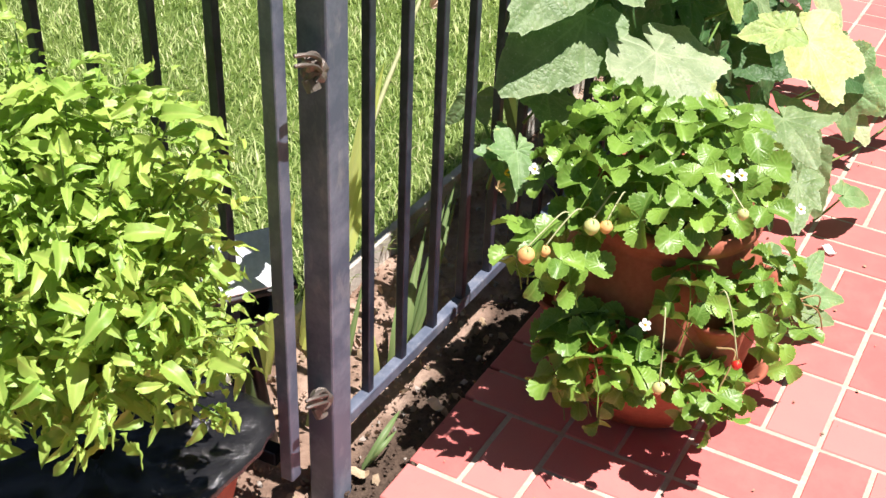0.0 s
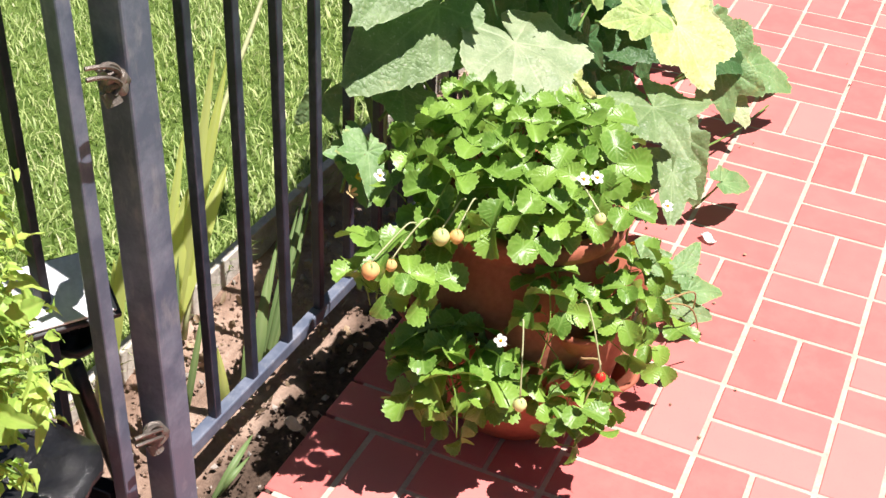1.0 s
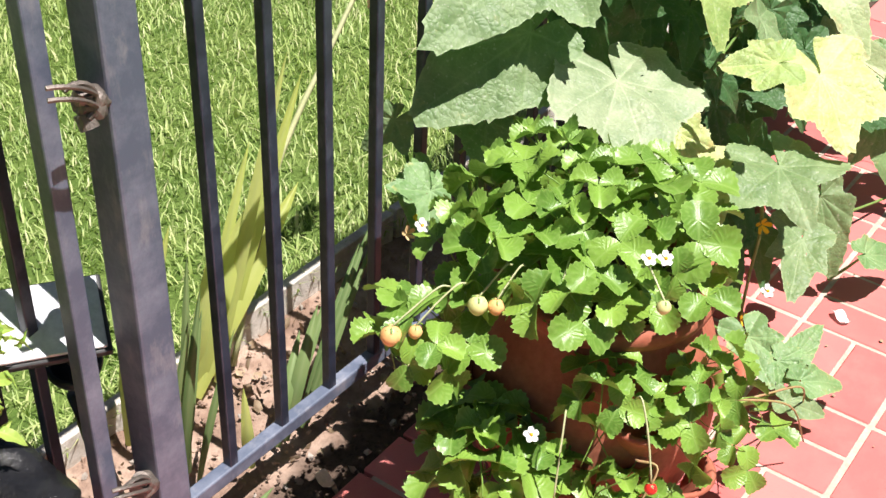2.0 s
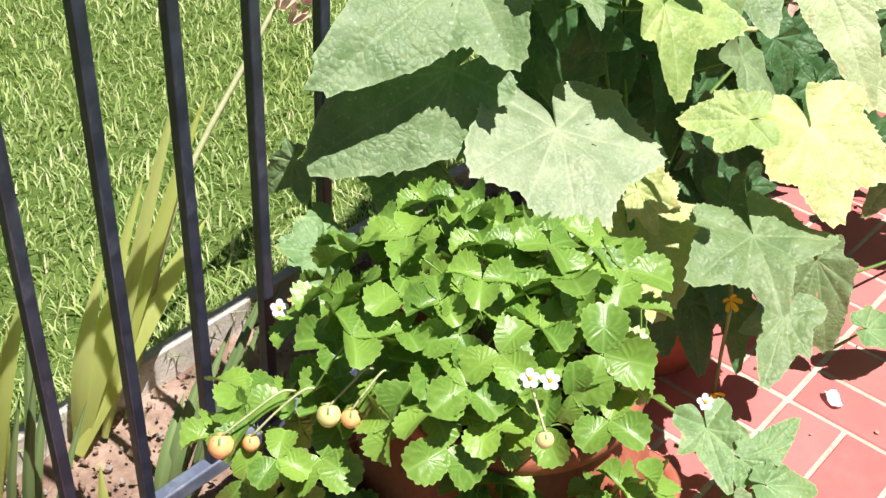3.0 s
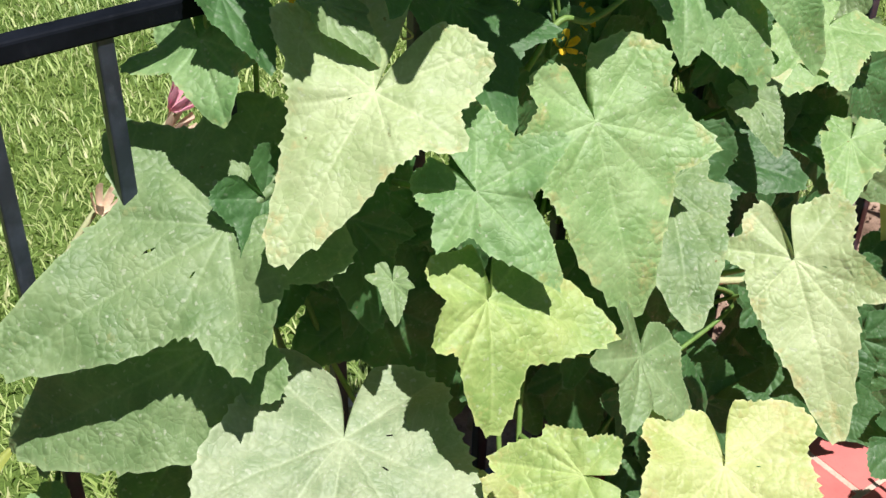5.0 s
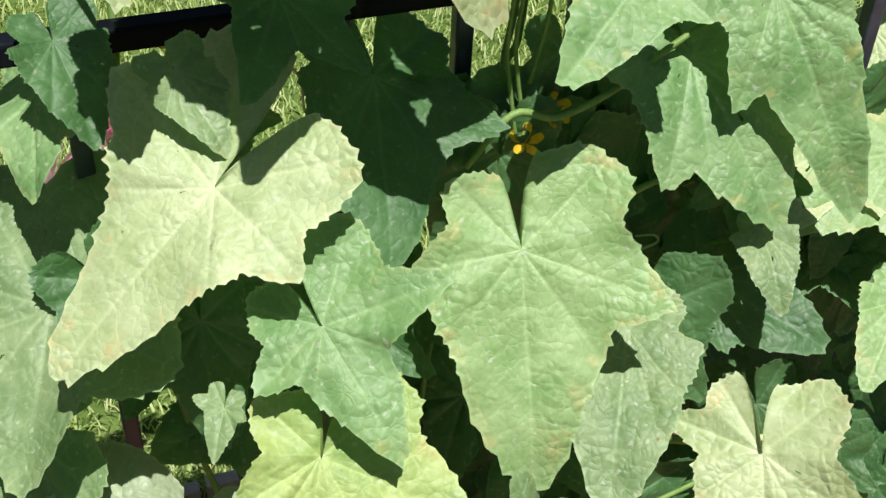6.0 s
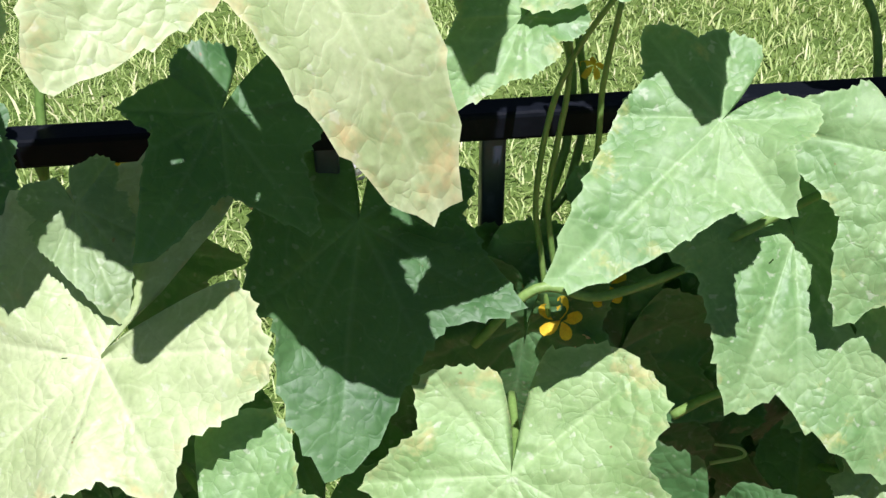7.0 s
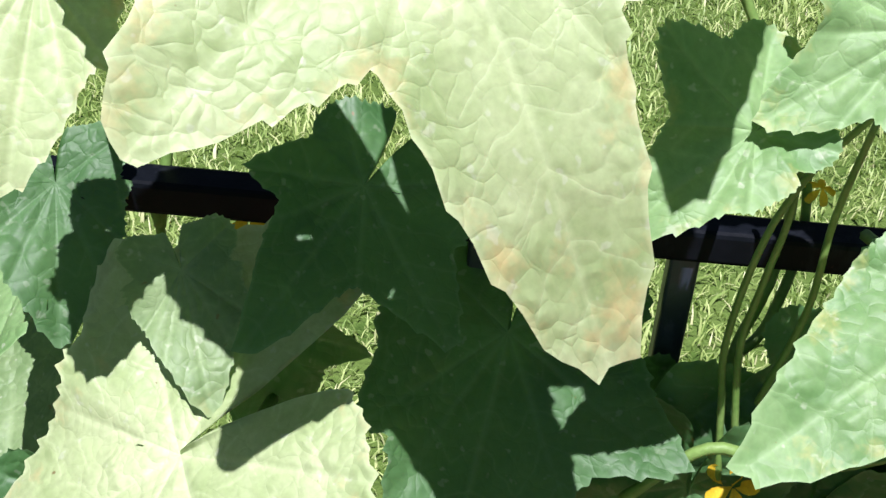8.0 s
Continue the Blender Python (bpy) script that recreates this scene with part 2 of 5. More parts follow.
STEM = plain("green_stem", (0.11, 0.22, 0.04), (0.21, 0.32, 0.085), 30, 0.55, 0.4, 0.001, through=0.1)
STEM_PALE = plain("pale_stem", (0.42, 0.46, 0.22), (0.58, 0.58, 0.34), 30, 0.55, 0.4, 0.001, through=0.1)
STEM_RED = plain("runner_stem", (0.30, 0.26, 0.09), (0.40, 0.22, 0.12), 40, 0.55, 0.3, 0.001)
YELLOW = plain("yellow_petal", (0.84, 0.52, 0.02), (0.90, 0.66, 0.05), 60, 0.6, 0.3, 0.001, through=0.4)
WITHERED = plain("withered_petal", (0.66, 0.46, 0.20), (0.76, 0.58, 0.34), 60, 0.75, 0.4, 0.001, through=0.2)
WHITE = plain("white_petal", (0.78, 0.78, 0.74), (0.86, 0.86, 0.83), 50, 0.6, 0.2, 0.001, through=0.25)
PINK = plain("pink_petal", (0.74, 0.20, 0.36), (0.84, 0.52, 0.58), 30, 0.55, 0.3, 0.001, through=0.3)
PALE_PINK = plain("pale_pink_petal", (0.80, 0.44, 0.56), (0.90, 0.74, 0.70), 45, 0.55, 0.3, 0.001, through=0.35)
RED_PETAL = plain("red_petal", (0.62, 0.03, 0.03), (0.78, 0.10, 0.12), 30, 0.5, 0.3, 0.001, through=0.25)
BUD = plain("cream_bud", (0.66, 0.50, 0.34), (0.78, 0.60, 0.50), 40, 0.6, 0.3, 0.001, through=0.2)
BERRY_PALE = plain("unripe_berry", (0.82, 0.42, 0.15), (0.84, 0.50, 0.22), 12, 0.42, 0.3, 0.0006)
BERRY_GREEN = plain("green_berry", (0.60, 0.60, 0.22), (0.68, 0.66, 0.30), 12, 0.45, 0.3, 0.0006)
BERRY_RED = plain("ripe_berry", (0.62, 0.015, 0.012), (0.72, 0.05, 0.03), 120, 0.3, 0.6, 0.001)
BLACK = plain("black_plastic", (0.012, 0.012, 0.013), (0.03, 0.03, 0.03), 30, 0.4, 0.2, 0.001)
PANEL = plain("grey_solar_panel", (0.62, 0.63, 0.66), (0.74, 0.75, 0.78), 12, 0.25, 0.05, 0.001)
STONE = plain("pale_stone", (0.34, 0.29, 0.24), (0.55, 0.48, 0.42), 25, 0.85, 0.5, 0.003, vary=0.3)
DRY = plain("dry_litter", (0.34, 0.22, 0.12), (0.58, 0.46, 0.32), 40, 0.85, 0.4, 0.002, vary=0.3)
SLATE = plain("grey_table_top", (0.26, 0.29, 0.34), (0.34, 0.37, 0.43), 8, 0.4, 0.1, 0.001)

RNG = np.random.default_rng(7)


# ---- mesh tools ----
def mesh_of(name, verts, faces, material, smooth=True, uv=None, **attributes):
    me = bpy.data.meshes.new(name)
    me.from_pydata([tuple(v) for v in verts], [], faces)
    if uv is not None:
        layer = me.uv_layers.new(name="uv")
        loops = np.zeros(len(me.loops), np.int32)
        me.loops.foreach_get("vertex_index", loops)
        layer.data.foreach_set("uv", np.asarray(uv, np.float32)[loops].ravel())
    for key, values in attributes.items():
        me.attributes.new(key, "FLOAT", "POINT").data.foreach_set("value", np.asarray(values, np.float32))
    me.materials.append(material)
    me.polygons.foreach_set("use_smooth", [smooth] * len(me.polygons))
    me.update()
    return me


def part(name, data, material, parent, label=""):
    """One mesh object under a thing or a part; data is a bmesh or a mesh."""
    if isinstance(data, bmesh.types.BMesh):
        me = bpy.data.meshes.new(name)
        data.to_mesh(me)
        data.free()
        me.materials.append(material)
    else:
        me = data
    ob = new(name, me)
    ob.parent = parent
    if label:
        tagged(ob, label)
    return ob


def thing(name, at, label, category, group="", kind=""):
    ob = new(name)
    ob.empty_display_size = 0.05
    ob.matrix_world = Matrix.Translation(at)
    return tagged(ob, label, category, group, kind)


def box(size, at=(0, 0, 0), bevel=0.0, turn=None, bm=None):
    own = bm or bmesh.new()
    m = Matrix.Translation(at) @ (turn or Matrix()) @ Matrix.Diagonal((*size, 1))
    got = bmesh.ops.create_cube(own, size=1, matrix=m)["verts"]
    if bevel:
        edges = list({e for v in got for e in v.link_edges})
        bmesh.ops.bevel(own, geom=edges, offset=bevel, segments=2, profile=0.5, affect="EDGES")
    return own


def tube(points, radii, sides=7, closed=True):
    """Verts and faces of a tapering tube along points."""
    pts = [Vector(p) for p in points]
    if isinstance(radii, (int, float)):
        radii = [radii] * len(pts)
    verts, faces = [], []
    for i, p in enumerate(pts):
        d = (pts[min(i + 1, len(pts) - 1)] - pts[max(i - 1, 0)]).normalized()
        a = d.cross(Vector((0.31, 0.17, 0.93)))
        if a.length < 0.05:
            a = d.cross(Vector((1, 0, 0)))
        a.normalize()
        b = d.cross(a)
        for k in range(sides):
            w = 2 * math.pi * k / sides
            verts.append(p + radii[i] * (math.cos(w) * a + math.sin(w) * b))
    for i in range(len(pts) - 1):
        for k in range(sides):
            faces.append((i * sides + k, i * sides + (k + 1) % sides, (i + 1) * sides + (k + 1) % sides, (i + 1) * sides + k))
    if closed:
        faces.append(tuple(range(sides))[::-1])
        faces.append(tuple((len(pts) - 1) * sides + k for k in range(sides)))
    return verts, faces


def smooth_path(points, steps=6):
    """Catmull-Rom through the points."""
    p = [Vector(q) for q in points]
    p = [2 * p[0] - p[1]] + p + [2 * p[-1] - p[-2]]
    out = []
    for i in range(1, len(p) - 2):
        for s in range(steps):
            u = s / steps
            out.append(0.5 * (2 * p[i] + (p[i + 1] - p[i - 1]) * u + (2 * p[i - 1] - 5 * p[i] + 4 * p[i + 1] - p[i + 2]) * u * u
                              + (3 * p[i] - p[i - 1] - 3 * p[i + 1] + p[i + 2]) * u ** 3))
    out.append(p[-2])
    return out


def stem(name, points, r0, r1, material, parent, label=""):
    path = smooth_path(points)
    radii = [r0 + (r1 - r0) * i / (len(path) - 1) for i in range(len(path))]
    v, f = tube(path, radii)
    return part(name, mesh_of(name, v, f, material), material, parent, label)


def lathe(profile, sides=40, wobble=0.0, squash=None):
    """Verts and faces of a turned shape; profile rows (radius, height)."""
    verts, faces = [], []
    for r, z in profile:
        for k in range(sides):
            w = 2 * math.pi * k / sides
            rr = r * (1 + wobble * math.sin(3 * w + z * 20))
            verts.append((rr * math.cos(w), rr * math.sin(w), z))
    for i in range(len(profile) - 1):
        for k in range(sides):
            faces.append((i * sides + k, i * sides + (k + 1) % sides, (i + 1) * sides + (k + 1) % sides, (i + 1) * sides + k))
    faces.append(tuple(range(sides))[::-1])
    return verts, faces


# ---- ground: turf to the horizon, soil strip, patio bed ----
def sheet(name, x0, x1, y0, y1, nx, ny, height, material, label, category):
    xs, ys = np.linspace(x0, x1, nx), np.linspace(y0, y1, ny)
    verts = [(x, y, height(x, y)) for y in ys for x in xs]
    faces = [(j * nx + i, j * nx + i + 1, (j + 1) * nx + i + 1, (j + 1) * nx + i) for j in range(ny - 1) for i in range(nx - 1)]
    ob = new(name, mesh_of(name, verts, faces, material))
    return tagged(ob, label, category, kind="structure")


sheet("ground", -400, 400, -400, 400, 3, 3, lambda x, y: -0.10, TURF, "green turf ground reaching to the horizon", "ground")
sheet("lawn_bed", -14, 20, 0.30, 26, 60, 50, lambda x, y: 0.004 * noise.noise((x * 2, y * 2, 0)), TURF, "low green turf under the lawn grass", "lawn")
# out of view; turf added so less red light bounces onto the plants
sheet("side_lawn", -14, 20, -26, -1.36, 60, 50, lambda x, y: -0.008 + 0.004 * noise.noise((x * 2, y * 2, 0)), TURF, "unseen low green turf added past the walk to temper its bounced light", "lawn")
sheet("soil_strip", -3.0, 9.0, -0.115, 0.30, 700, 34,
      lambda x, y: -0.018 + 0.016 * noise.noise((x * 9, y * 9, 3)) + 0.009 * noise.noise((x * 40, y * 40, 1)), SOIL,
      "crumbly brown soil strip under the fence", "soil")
patio_bed = box((7.0, 1.24, 0.09), (2.2, -0.733, -0.0470))
patio_bed = tagged(part("pavement", patio_bed, MORTAR, None), "brick patio with pale mortar joints", "patio", kind="structure")


# ---- lawn edging ----
def edging_board(x, length, turn):
    bm = box((length, 0.022, 0.075), (0, 0, 0), 0.003)
    for v in bm.verts:
        v.co.y += 0.004 * noise.noise(v.co * 7 + Vector((x, 0, 0)))
        v.co.z += 0.003 * noise.noise(v.co * 11 + Vector((x, 3, 0)))
    ob = part("edging_board", bm, EDGE_WOOD, None)
    ob.matrix_world = pose(x, 0.298, 0.012, turn * 2, 0, turn)
    return tagged(ob, "weathered whitish timber board edging the lawn", "lawn edging", "lawn edging boards")


for i in range(7):
    edging_board(-1.4 + i * 0.925, 0.915, (0.5, -0.6, 0.3, -0.4, 0.7, -0.3, 0.4)[i])

# ---- fence ----
PITCH = 0.1112
FIRST = 0.1525
RAIL_Z = 0.954


def bar_mesh(name, w, d, h, bevel=0.002):
    bm = box((w, d, h), (0, 0, h / 2), bevel)
    me = bpy.data.meshes.new(name)
    bm.to_mesh(me)
    bm.free()
    me.materials.append(PICKET_IRON)
    return me


def build_fence():
    fence = thing("fence", (0, 0, 0), "black painted iron picket fence between patio and lawn", "fence")
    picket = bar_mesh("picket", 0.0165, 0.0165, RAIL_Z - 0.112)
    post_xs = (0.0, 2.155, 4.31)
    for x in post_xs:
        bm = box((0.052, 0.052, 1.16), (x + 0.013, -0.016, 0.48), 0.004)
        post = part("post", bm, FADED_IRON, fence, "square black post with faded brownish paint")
        cap = bmesh.new()
        bmesh.ops.create_cone(cap, cap_ends=True, segments=4, radius1=0.043, radius2=0.008, depth=0.03,
                              matrix=Matrix.Translation((x + 0.013, -0.016, 1.075)) @ Matrix.Rotation(radians(45), 4, "Z"))
        part("post_cap", cap, IRON, post)
    for a, b in zip(post_xs, post_xs[1:]):
        for name, z, h in (("top_rail", RAIL_Z, 0.021), ("bottom_rail", 0.101, 0.026)):
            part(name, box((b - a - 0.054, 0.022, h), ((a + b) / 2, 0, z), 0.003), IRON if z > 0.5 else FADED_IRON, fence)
    k = 0
    while FIRST + PITCH * k < 4.25:
        x = FIRST + PITCH * k
        if min(abs(x - p) for p in post_xs) > 0.05:
            ob = new("picket", picket)
            ob.parent = fence
            ob.location = (x, 0, 0.112)
        k += 1
    return fence


fence = build_fence()


def weld_knuckle(at, parent, seed):
    """Ring and lumpy weld where gate and post join."""
    bm = bmesh.new()
    bmesh.ops.create_icosphere(bm, subdivisions=3, radius=0.019, matrix=Matrix.Translation(at) @ Matrix.Diagonal((1.15, 0.9, 0.95, 1)))
    for v in bm.verts:
        v.co += (v.co - Vector(at)).normalized() * 0.006 * noise.noise(v.co * 90 + Vector((seed, 0, 0)))
    for side in (-1, 1):
        bmesh.ops.create_cone(bm, cap_ends=True, segments=14, radius1=0.011, radius2=0.011, depth=0.018,
                              matrix=Matrix.Translation(Vector(at) + Vector((-0.012, -0.004, 0.016 * side))) @ Matrix.Rotation(0.5 * side, 4, "X"))
    v, f = tube([Vector(at) + Vector((-0.03 + 0.028 * math.sin(u), -0.012, 0.012 + 0.024 * math.cos(u))) for u in np.linspace(-0.4, 2.6, 12)], 0.0035, 6)
    base = [bm.verts.new(q) for q in v]
    for q in f:
        bm.faces.new([base[i] for i in q])
    for lift in (0.020, 0.034):
        v, f = tube([Vector(at) + Vector((-0.062 + 0.058 * u, -0.014 - 0.008 * math.sin(math.pi * u), lift + 0.012 - 0.030 * u * u)) for u in np.linspace(0, 1, 9)], 0.0030, 6)
        base = [bm.verts.new(q) for q in v]
        for q in f:
            bm.faces.new([base[i] for i in q])
    ob = part("hinge", bm, HINGE, parent, "rusty welded hinge knuckle")
    return ob


HINGE = plain("bare_hinge_metal", (0.10, 0.085, 0.075), (0.24, 0.20, 0.17), 45, 0.45, 0.6, 0.002, metal=0.4)


def build_gate():
    """Gate swung square to the fence, over the lawn."""
    gate = thing("gate", (-0.043, -0.006, 0), "black iron picket gate standing open over the lawn", "gate")
    part("stile", box((0.025, 0.025, 0.95), (-0.016, 0.02, 0.545), 0.003), FADED_IRON, gate)
    part("stile", box((0.040, 0.040, 0.95), (-0.06, 0.93, 0.545), 0.003), IRON, gate)
    turn = Matrix.Rotation(math.atan2(0.044, 0.91), 4, "Z")
    for name, z, h in (("top_rail", 0.985, 0.034), ("bottom_rail", 0.105, 0.030)):
        part(name, box((0.026, 0.87, h), (-0.038, 0.475, z), 0.003, turn), IRON, gate)
    picket = bar_mesh("gate_picket", 0.0165, 0.0165, 0.86)
    for k in range(1, 8):
        ob = new("picket", picket)
        ob.parent = gate
        ob.location = (-0.0165 - 0.0057 * k, 0.006 + 0.1085 * k, 0.112)
    for z, s in ((0.806, 1), (0.232, 5)):
        weld_knuckle((0.018, -0.022, z), gate, s)
    return gate


gate = build_gate()


# ---- planter with the pepper bush ----
def build_planter():
    planter = thing("planter", (-0.30, 0.20, 0), "square red-brown planter covered with black plastic film", "planter")
    bm = bmesh.new()
    half0, half1, h = 0.145, 0.185, 0.232
    rows = []
    for s, z in ((half0, 0.0), (half1 - 0.004, h - 0.03), (half1 + 0.008, h - 0.028), (half1 + 0.008, h), (half1 - 0.012, h), (half1 - 0.014, h - 0.04)):
        ring = []
        for k in range(24):
            w = 2 * math.pi * k / 24 + math.pi / 24
            c, q = math.cos(w), math.sin(w)
            p = (abs(c) ** 7 + abs(q) ** 7) ** (-1 / 7)
            ring.append(bm.verts.new((s * p * c, s * p * q, z)))
        rows.append(ring)
    for a, b in zip(rows, rows[1:]):
        for k in range(24):
            bm.faces.new((a[k], a[(k + 1) % 24], b[(k + 1) % 24], b[k]))
    bm.faces.new(rows[0][::-1])
    bm.faces.new(rows[-1])
    part("body", bm, RED_PLASTIC, planter)
    n = 72
    verts, faces = [], []
    rings = 15
    for i in range(rings):
        u = i / (rings - 1)
        for k in range(n):
            w = 2 * math.pi * k / n
            c, q = math.cos(w), math.sin(w)
            p = (abs(c) ** 6 + abs(q) ** 6) ** (-1 / 6)
            s = 0.02 + 0.182 * min(1, u / 0.8) + (0.012 if u > 0.8 else 0)
            z = 0.246 - 0.02 * (1 - u) - max(0, u - 0.8) * 0.10
            v = Vector((s * p * c, s * p * q, z))
            crumple = noise.noise(v * 22) * 0.016 + abs(noise.noise(v * 55 + Vector((3, 1, 0)))) * 0.010
            v.z += crumple * (1 if u < 0.85 else 0.5)
            if u > 0.85:
                v += Vector((c, q, 0)) * (0.006 + 0.006 * noise.noise(v * 40))
            verts.append(v)
    for i in range(rings - 1):
        for k in range(n):
            faces.append((i * n + k, i * n + (k + 1) % n, (i + 1) * n + (k + 1) % n, (i + 1) * n + k))
    part("plastic_cover", mesh_of("plastic_cover", verts, faces, FILM), FILM, planter, "crumpled glossy black plastic film")
    v, f = lathe([(0.017, 0.0), (0.017, 0.05), (0.013, 0.05), (0.013, 0.005)], 20)
    tube_ob = part("filler_tube", mesh_of("filler_tube", v, f, BLACK), BLACK, planter, "open black filler tube")
    tube_ob.location = (-0.135, -0.145, 0.232)
    return planter


build_planter()


def pointed_leaf(name, length, width, droop, fold, material, sides=7, ruffle=0.06):
    """Lance-shaped leaf along +y, upper face +z."""
    rows, verts, faces, uv, vein, rim = 9, [], [], [], [], []
    for i in range(rows):
        u = i / (rows - 1)
        half = width * (math.sin(math.pi * min(1, u * 0.93 + 0.05)) ** 0.8) * (1 - 0.35 * u)
        if i == rows - 1:
            half = width * 0.02
        for k in range(sides):
            s = 2 * k / (sides - 1) - 1
            x = half * s
            z = -droop * length * u * u + fold * abs(x) + 0.9 * droop * x * u + ruffle * width * (math.sin(u * 17 + 2.2 * s) * abs(s) + 0.35 * math.sin(u * 25) * (1 - abs(s)))
            verts.append((x, length * u, z))
            uv.append((x, length * u))
            vein.append(max(0, 1 - abs(s) * 3) if abs(s) < 0.34 else 0.5 * max(0, math.sin((u - 0.25 * abs(s)) * 34)) ** 4)
            rim.append(abs(s))
    for i in range(rows - 1):
        for k in range(sides - 1):
            a = i * sides + k
            faces.append((a, a + 1, a + sides + 1, a + sides))
    return mesh_of(name, verts, faces, material, True, uv, vein=vein, rim=rim)


def aim(at, along, up):
    """Matrix with y along a leaf and z off its upper face."""
    y = Vector(along).normalized()
    z = Vector(up) - y * Vector(up).dot(y)
    z.normalize()
    x = y.cross(z)
    return Matrix.Translation(at) @ Matrix((x, y, z)).transposed().to_4x4()


def build_pepper():
    bush = thing("pepper_bush", (-0.30, 0.20, 0.24), "bushy pepper plant with light green pointed leaves in the planter", "plant")
    base = Vector((-0.30, 0.20, 0.24))
    part("trunk", mesh_of("trunk", *tube([(0, 0, -0.03), (0.01, -0.01, 0.06), (-0.01, -0.02, 0.14)], [0.010, 0.009, 0.008]), STEM), STEM, bush)
    meshes = [pointed_leaf("pepper_leaf", l, w, d, f, PEPPER_LEAF, 7, 0.26) for l, w, d, f in ((0.027, 0.0075, 0.7, 0.8), (0.034, 0.0100, 0.9, 0.6), (0.019, 0.0058, 0.6, 0.9), (0.044, 0.0140, 0.8, 0.45))]
    centre, radii = Vector((-0.06, -0.05, 0.30)), Vector((0.21, 0.25, 0.33))
    shoots = []
    for i in range(95):
        w = i * 2.39996
        q = (i + 0.5) / 95
        up = 1 - 1.25 * q
        flat = math.sqrt(max(0, 1 - up * up))
        end = centre + Vector((radii.x * flat * math.cos(w), radii.y * flat * math.sin(w), radii.z * up)) * RNG.uniform(0.82, 1.08)
        shoots.append(end)
        mid = Vector((0, -0.02, 0.12)).lerp(end, 0.5) + Vector((0, 0, 0.03))
        v, f = tube(smooth_path([(0, -0.02, 0.10), mid, end], 4), [0.005 - 0.004 * j / 8 for j in range(9)], 5)
        part("branch", mesh_of("branch", v, f, STEM), STEM, bush)
    for at in ((-0.3, -0.13, 0.60), (-0.3, -0.10, 0.80), (-0.28, -0.05, 0.82), (-0.3, -0.036, 0.88), (-0.3, -0.09, 0.85), (-0.3, 0.24, 0.88), (-0.32, 0.17, 0.86), (-0.3, 0.08, 0.89),
               (-0.3, 0.28, 0.80), (-0.33, 0.18, 0.93), (-0.25, 0.02, 0.86), (-0.3, 0.30, 0.70), (-0.36, 0.26, 0.90), (-0.2, 0.12, 0.85)):
        shoots.append(Vector(at) - base)
        v, f = tube(smooth_path([(0, -0.02, 0.10), Vector((0, -0.02, 0.12)).lerp(shoots[-1], 0.5) + Vector((0, 0, 0.03)), shoots[-1]], 4), [0.004 - 0.003 * j / 8 for j in range(9)], 5)
        part("branch", mesh_of("branch", v, f, STEM), STEM, bush)
    count = 0
    joined_v, joined_f, joined_uv, joined_vein, joined_rim = [], [], [], [], []
    for end in shoots:
        start = Vector((0, -0.02, 0.12))
        for j in range(42):
            u = 1 - 0.62 * (j / 42) ** 1.2
            p = start.lerp(end, u) + Vector((0, 0, 0.03 * (1 - u) * 3 * u)) + Vector(RNG.normal(0, 0.015, 3))
            out = (end - centre).normalized()
            w = j * 2.4 + RNG.uniform(0, 1)
            side = Vector((math.cos(w), math.sin(w), RNG.uniform(-0.35, 0.35)))
            along = (side + out * 0.7 + Vector((0, 0, -0.05))).normalized()
            normal = (Vector((0, 0, 1)) + out * 0.6 + Vector(RNG.normal(0, 0.75, 3)))
            m = aim(p, along, normal) @ Matrix.Scale(RNG.uniform(0.6, 1.12) * (0.7 if j < 3 else 1), 4)
            me = meshes[int(RNG.integers(0, 4))]
            if j % 2 == 0 and count < 300:
                ob = new("leaf", me)
                ob.parent = bush
                ob.matrix_local = m
                count += 1
            else:
                base_i = len(joined_v)
                joined_v += [m @ v.co for v in me.vertices]
                joined_f += [tuple(base_i + i for i in q.vertices) for q in me.polygons]
                joined_uv += [(v.co.x, v.co.y) for v in me.vertices]
                joined_vein += [d.value for d in me.attributes["vein"].data]
                joined_rim += [d.value for d in me.attributes["rim"].data]
    me = mesh_of("foliage", joined_v, joined_f, PEPPER_LEAF, True, joined_uv, vein=joined_vein, rim=joined_rim)
    tagged(part("foliage", me, PEPPER_LEAF, bush), kind="stuff")
    return bush


build_pepper()


# ---- strawberry jar ----
JAR = Vector((0.545, -0.375, 0))


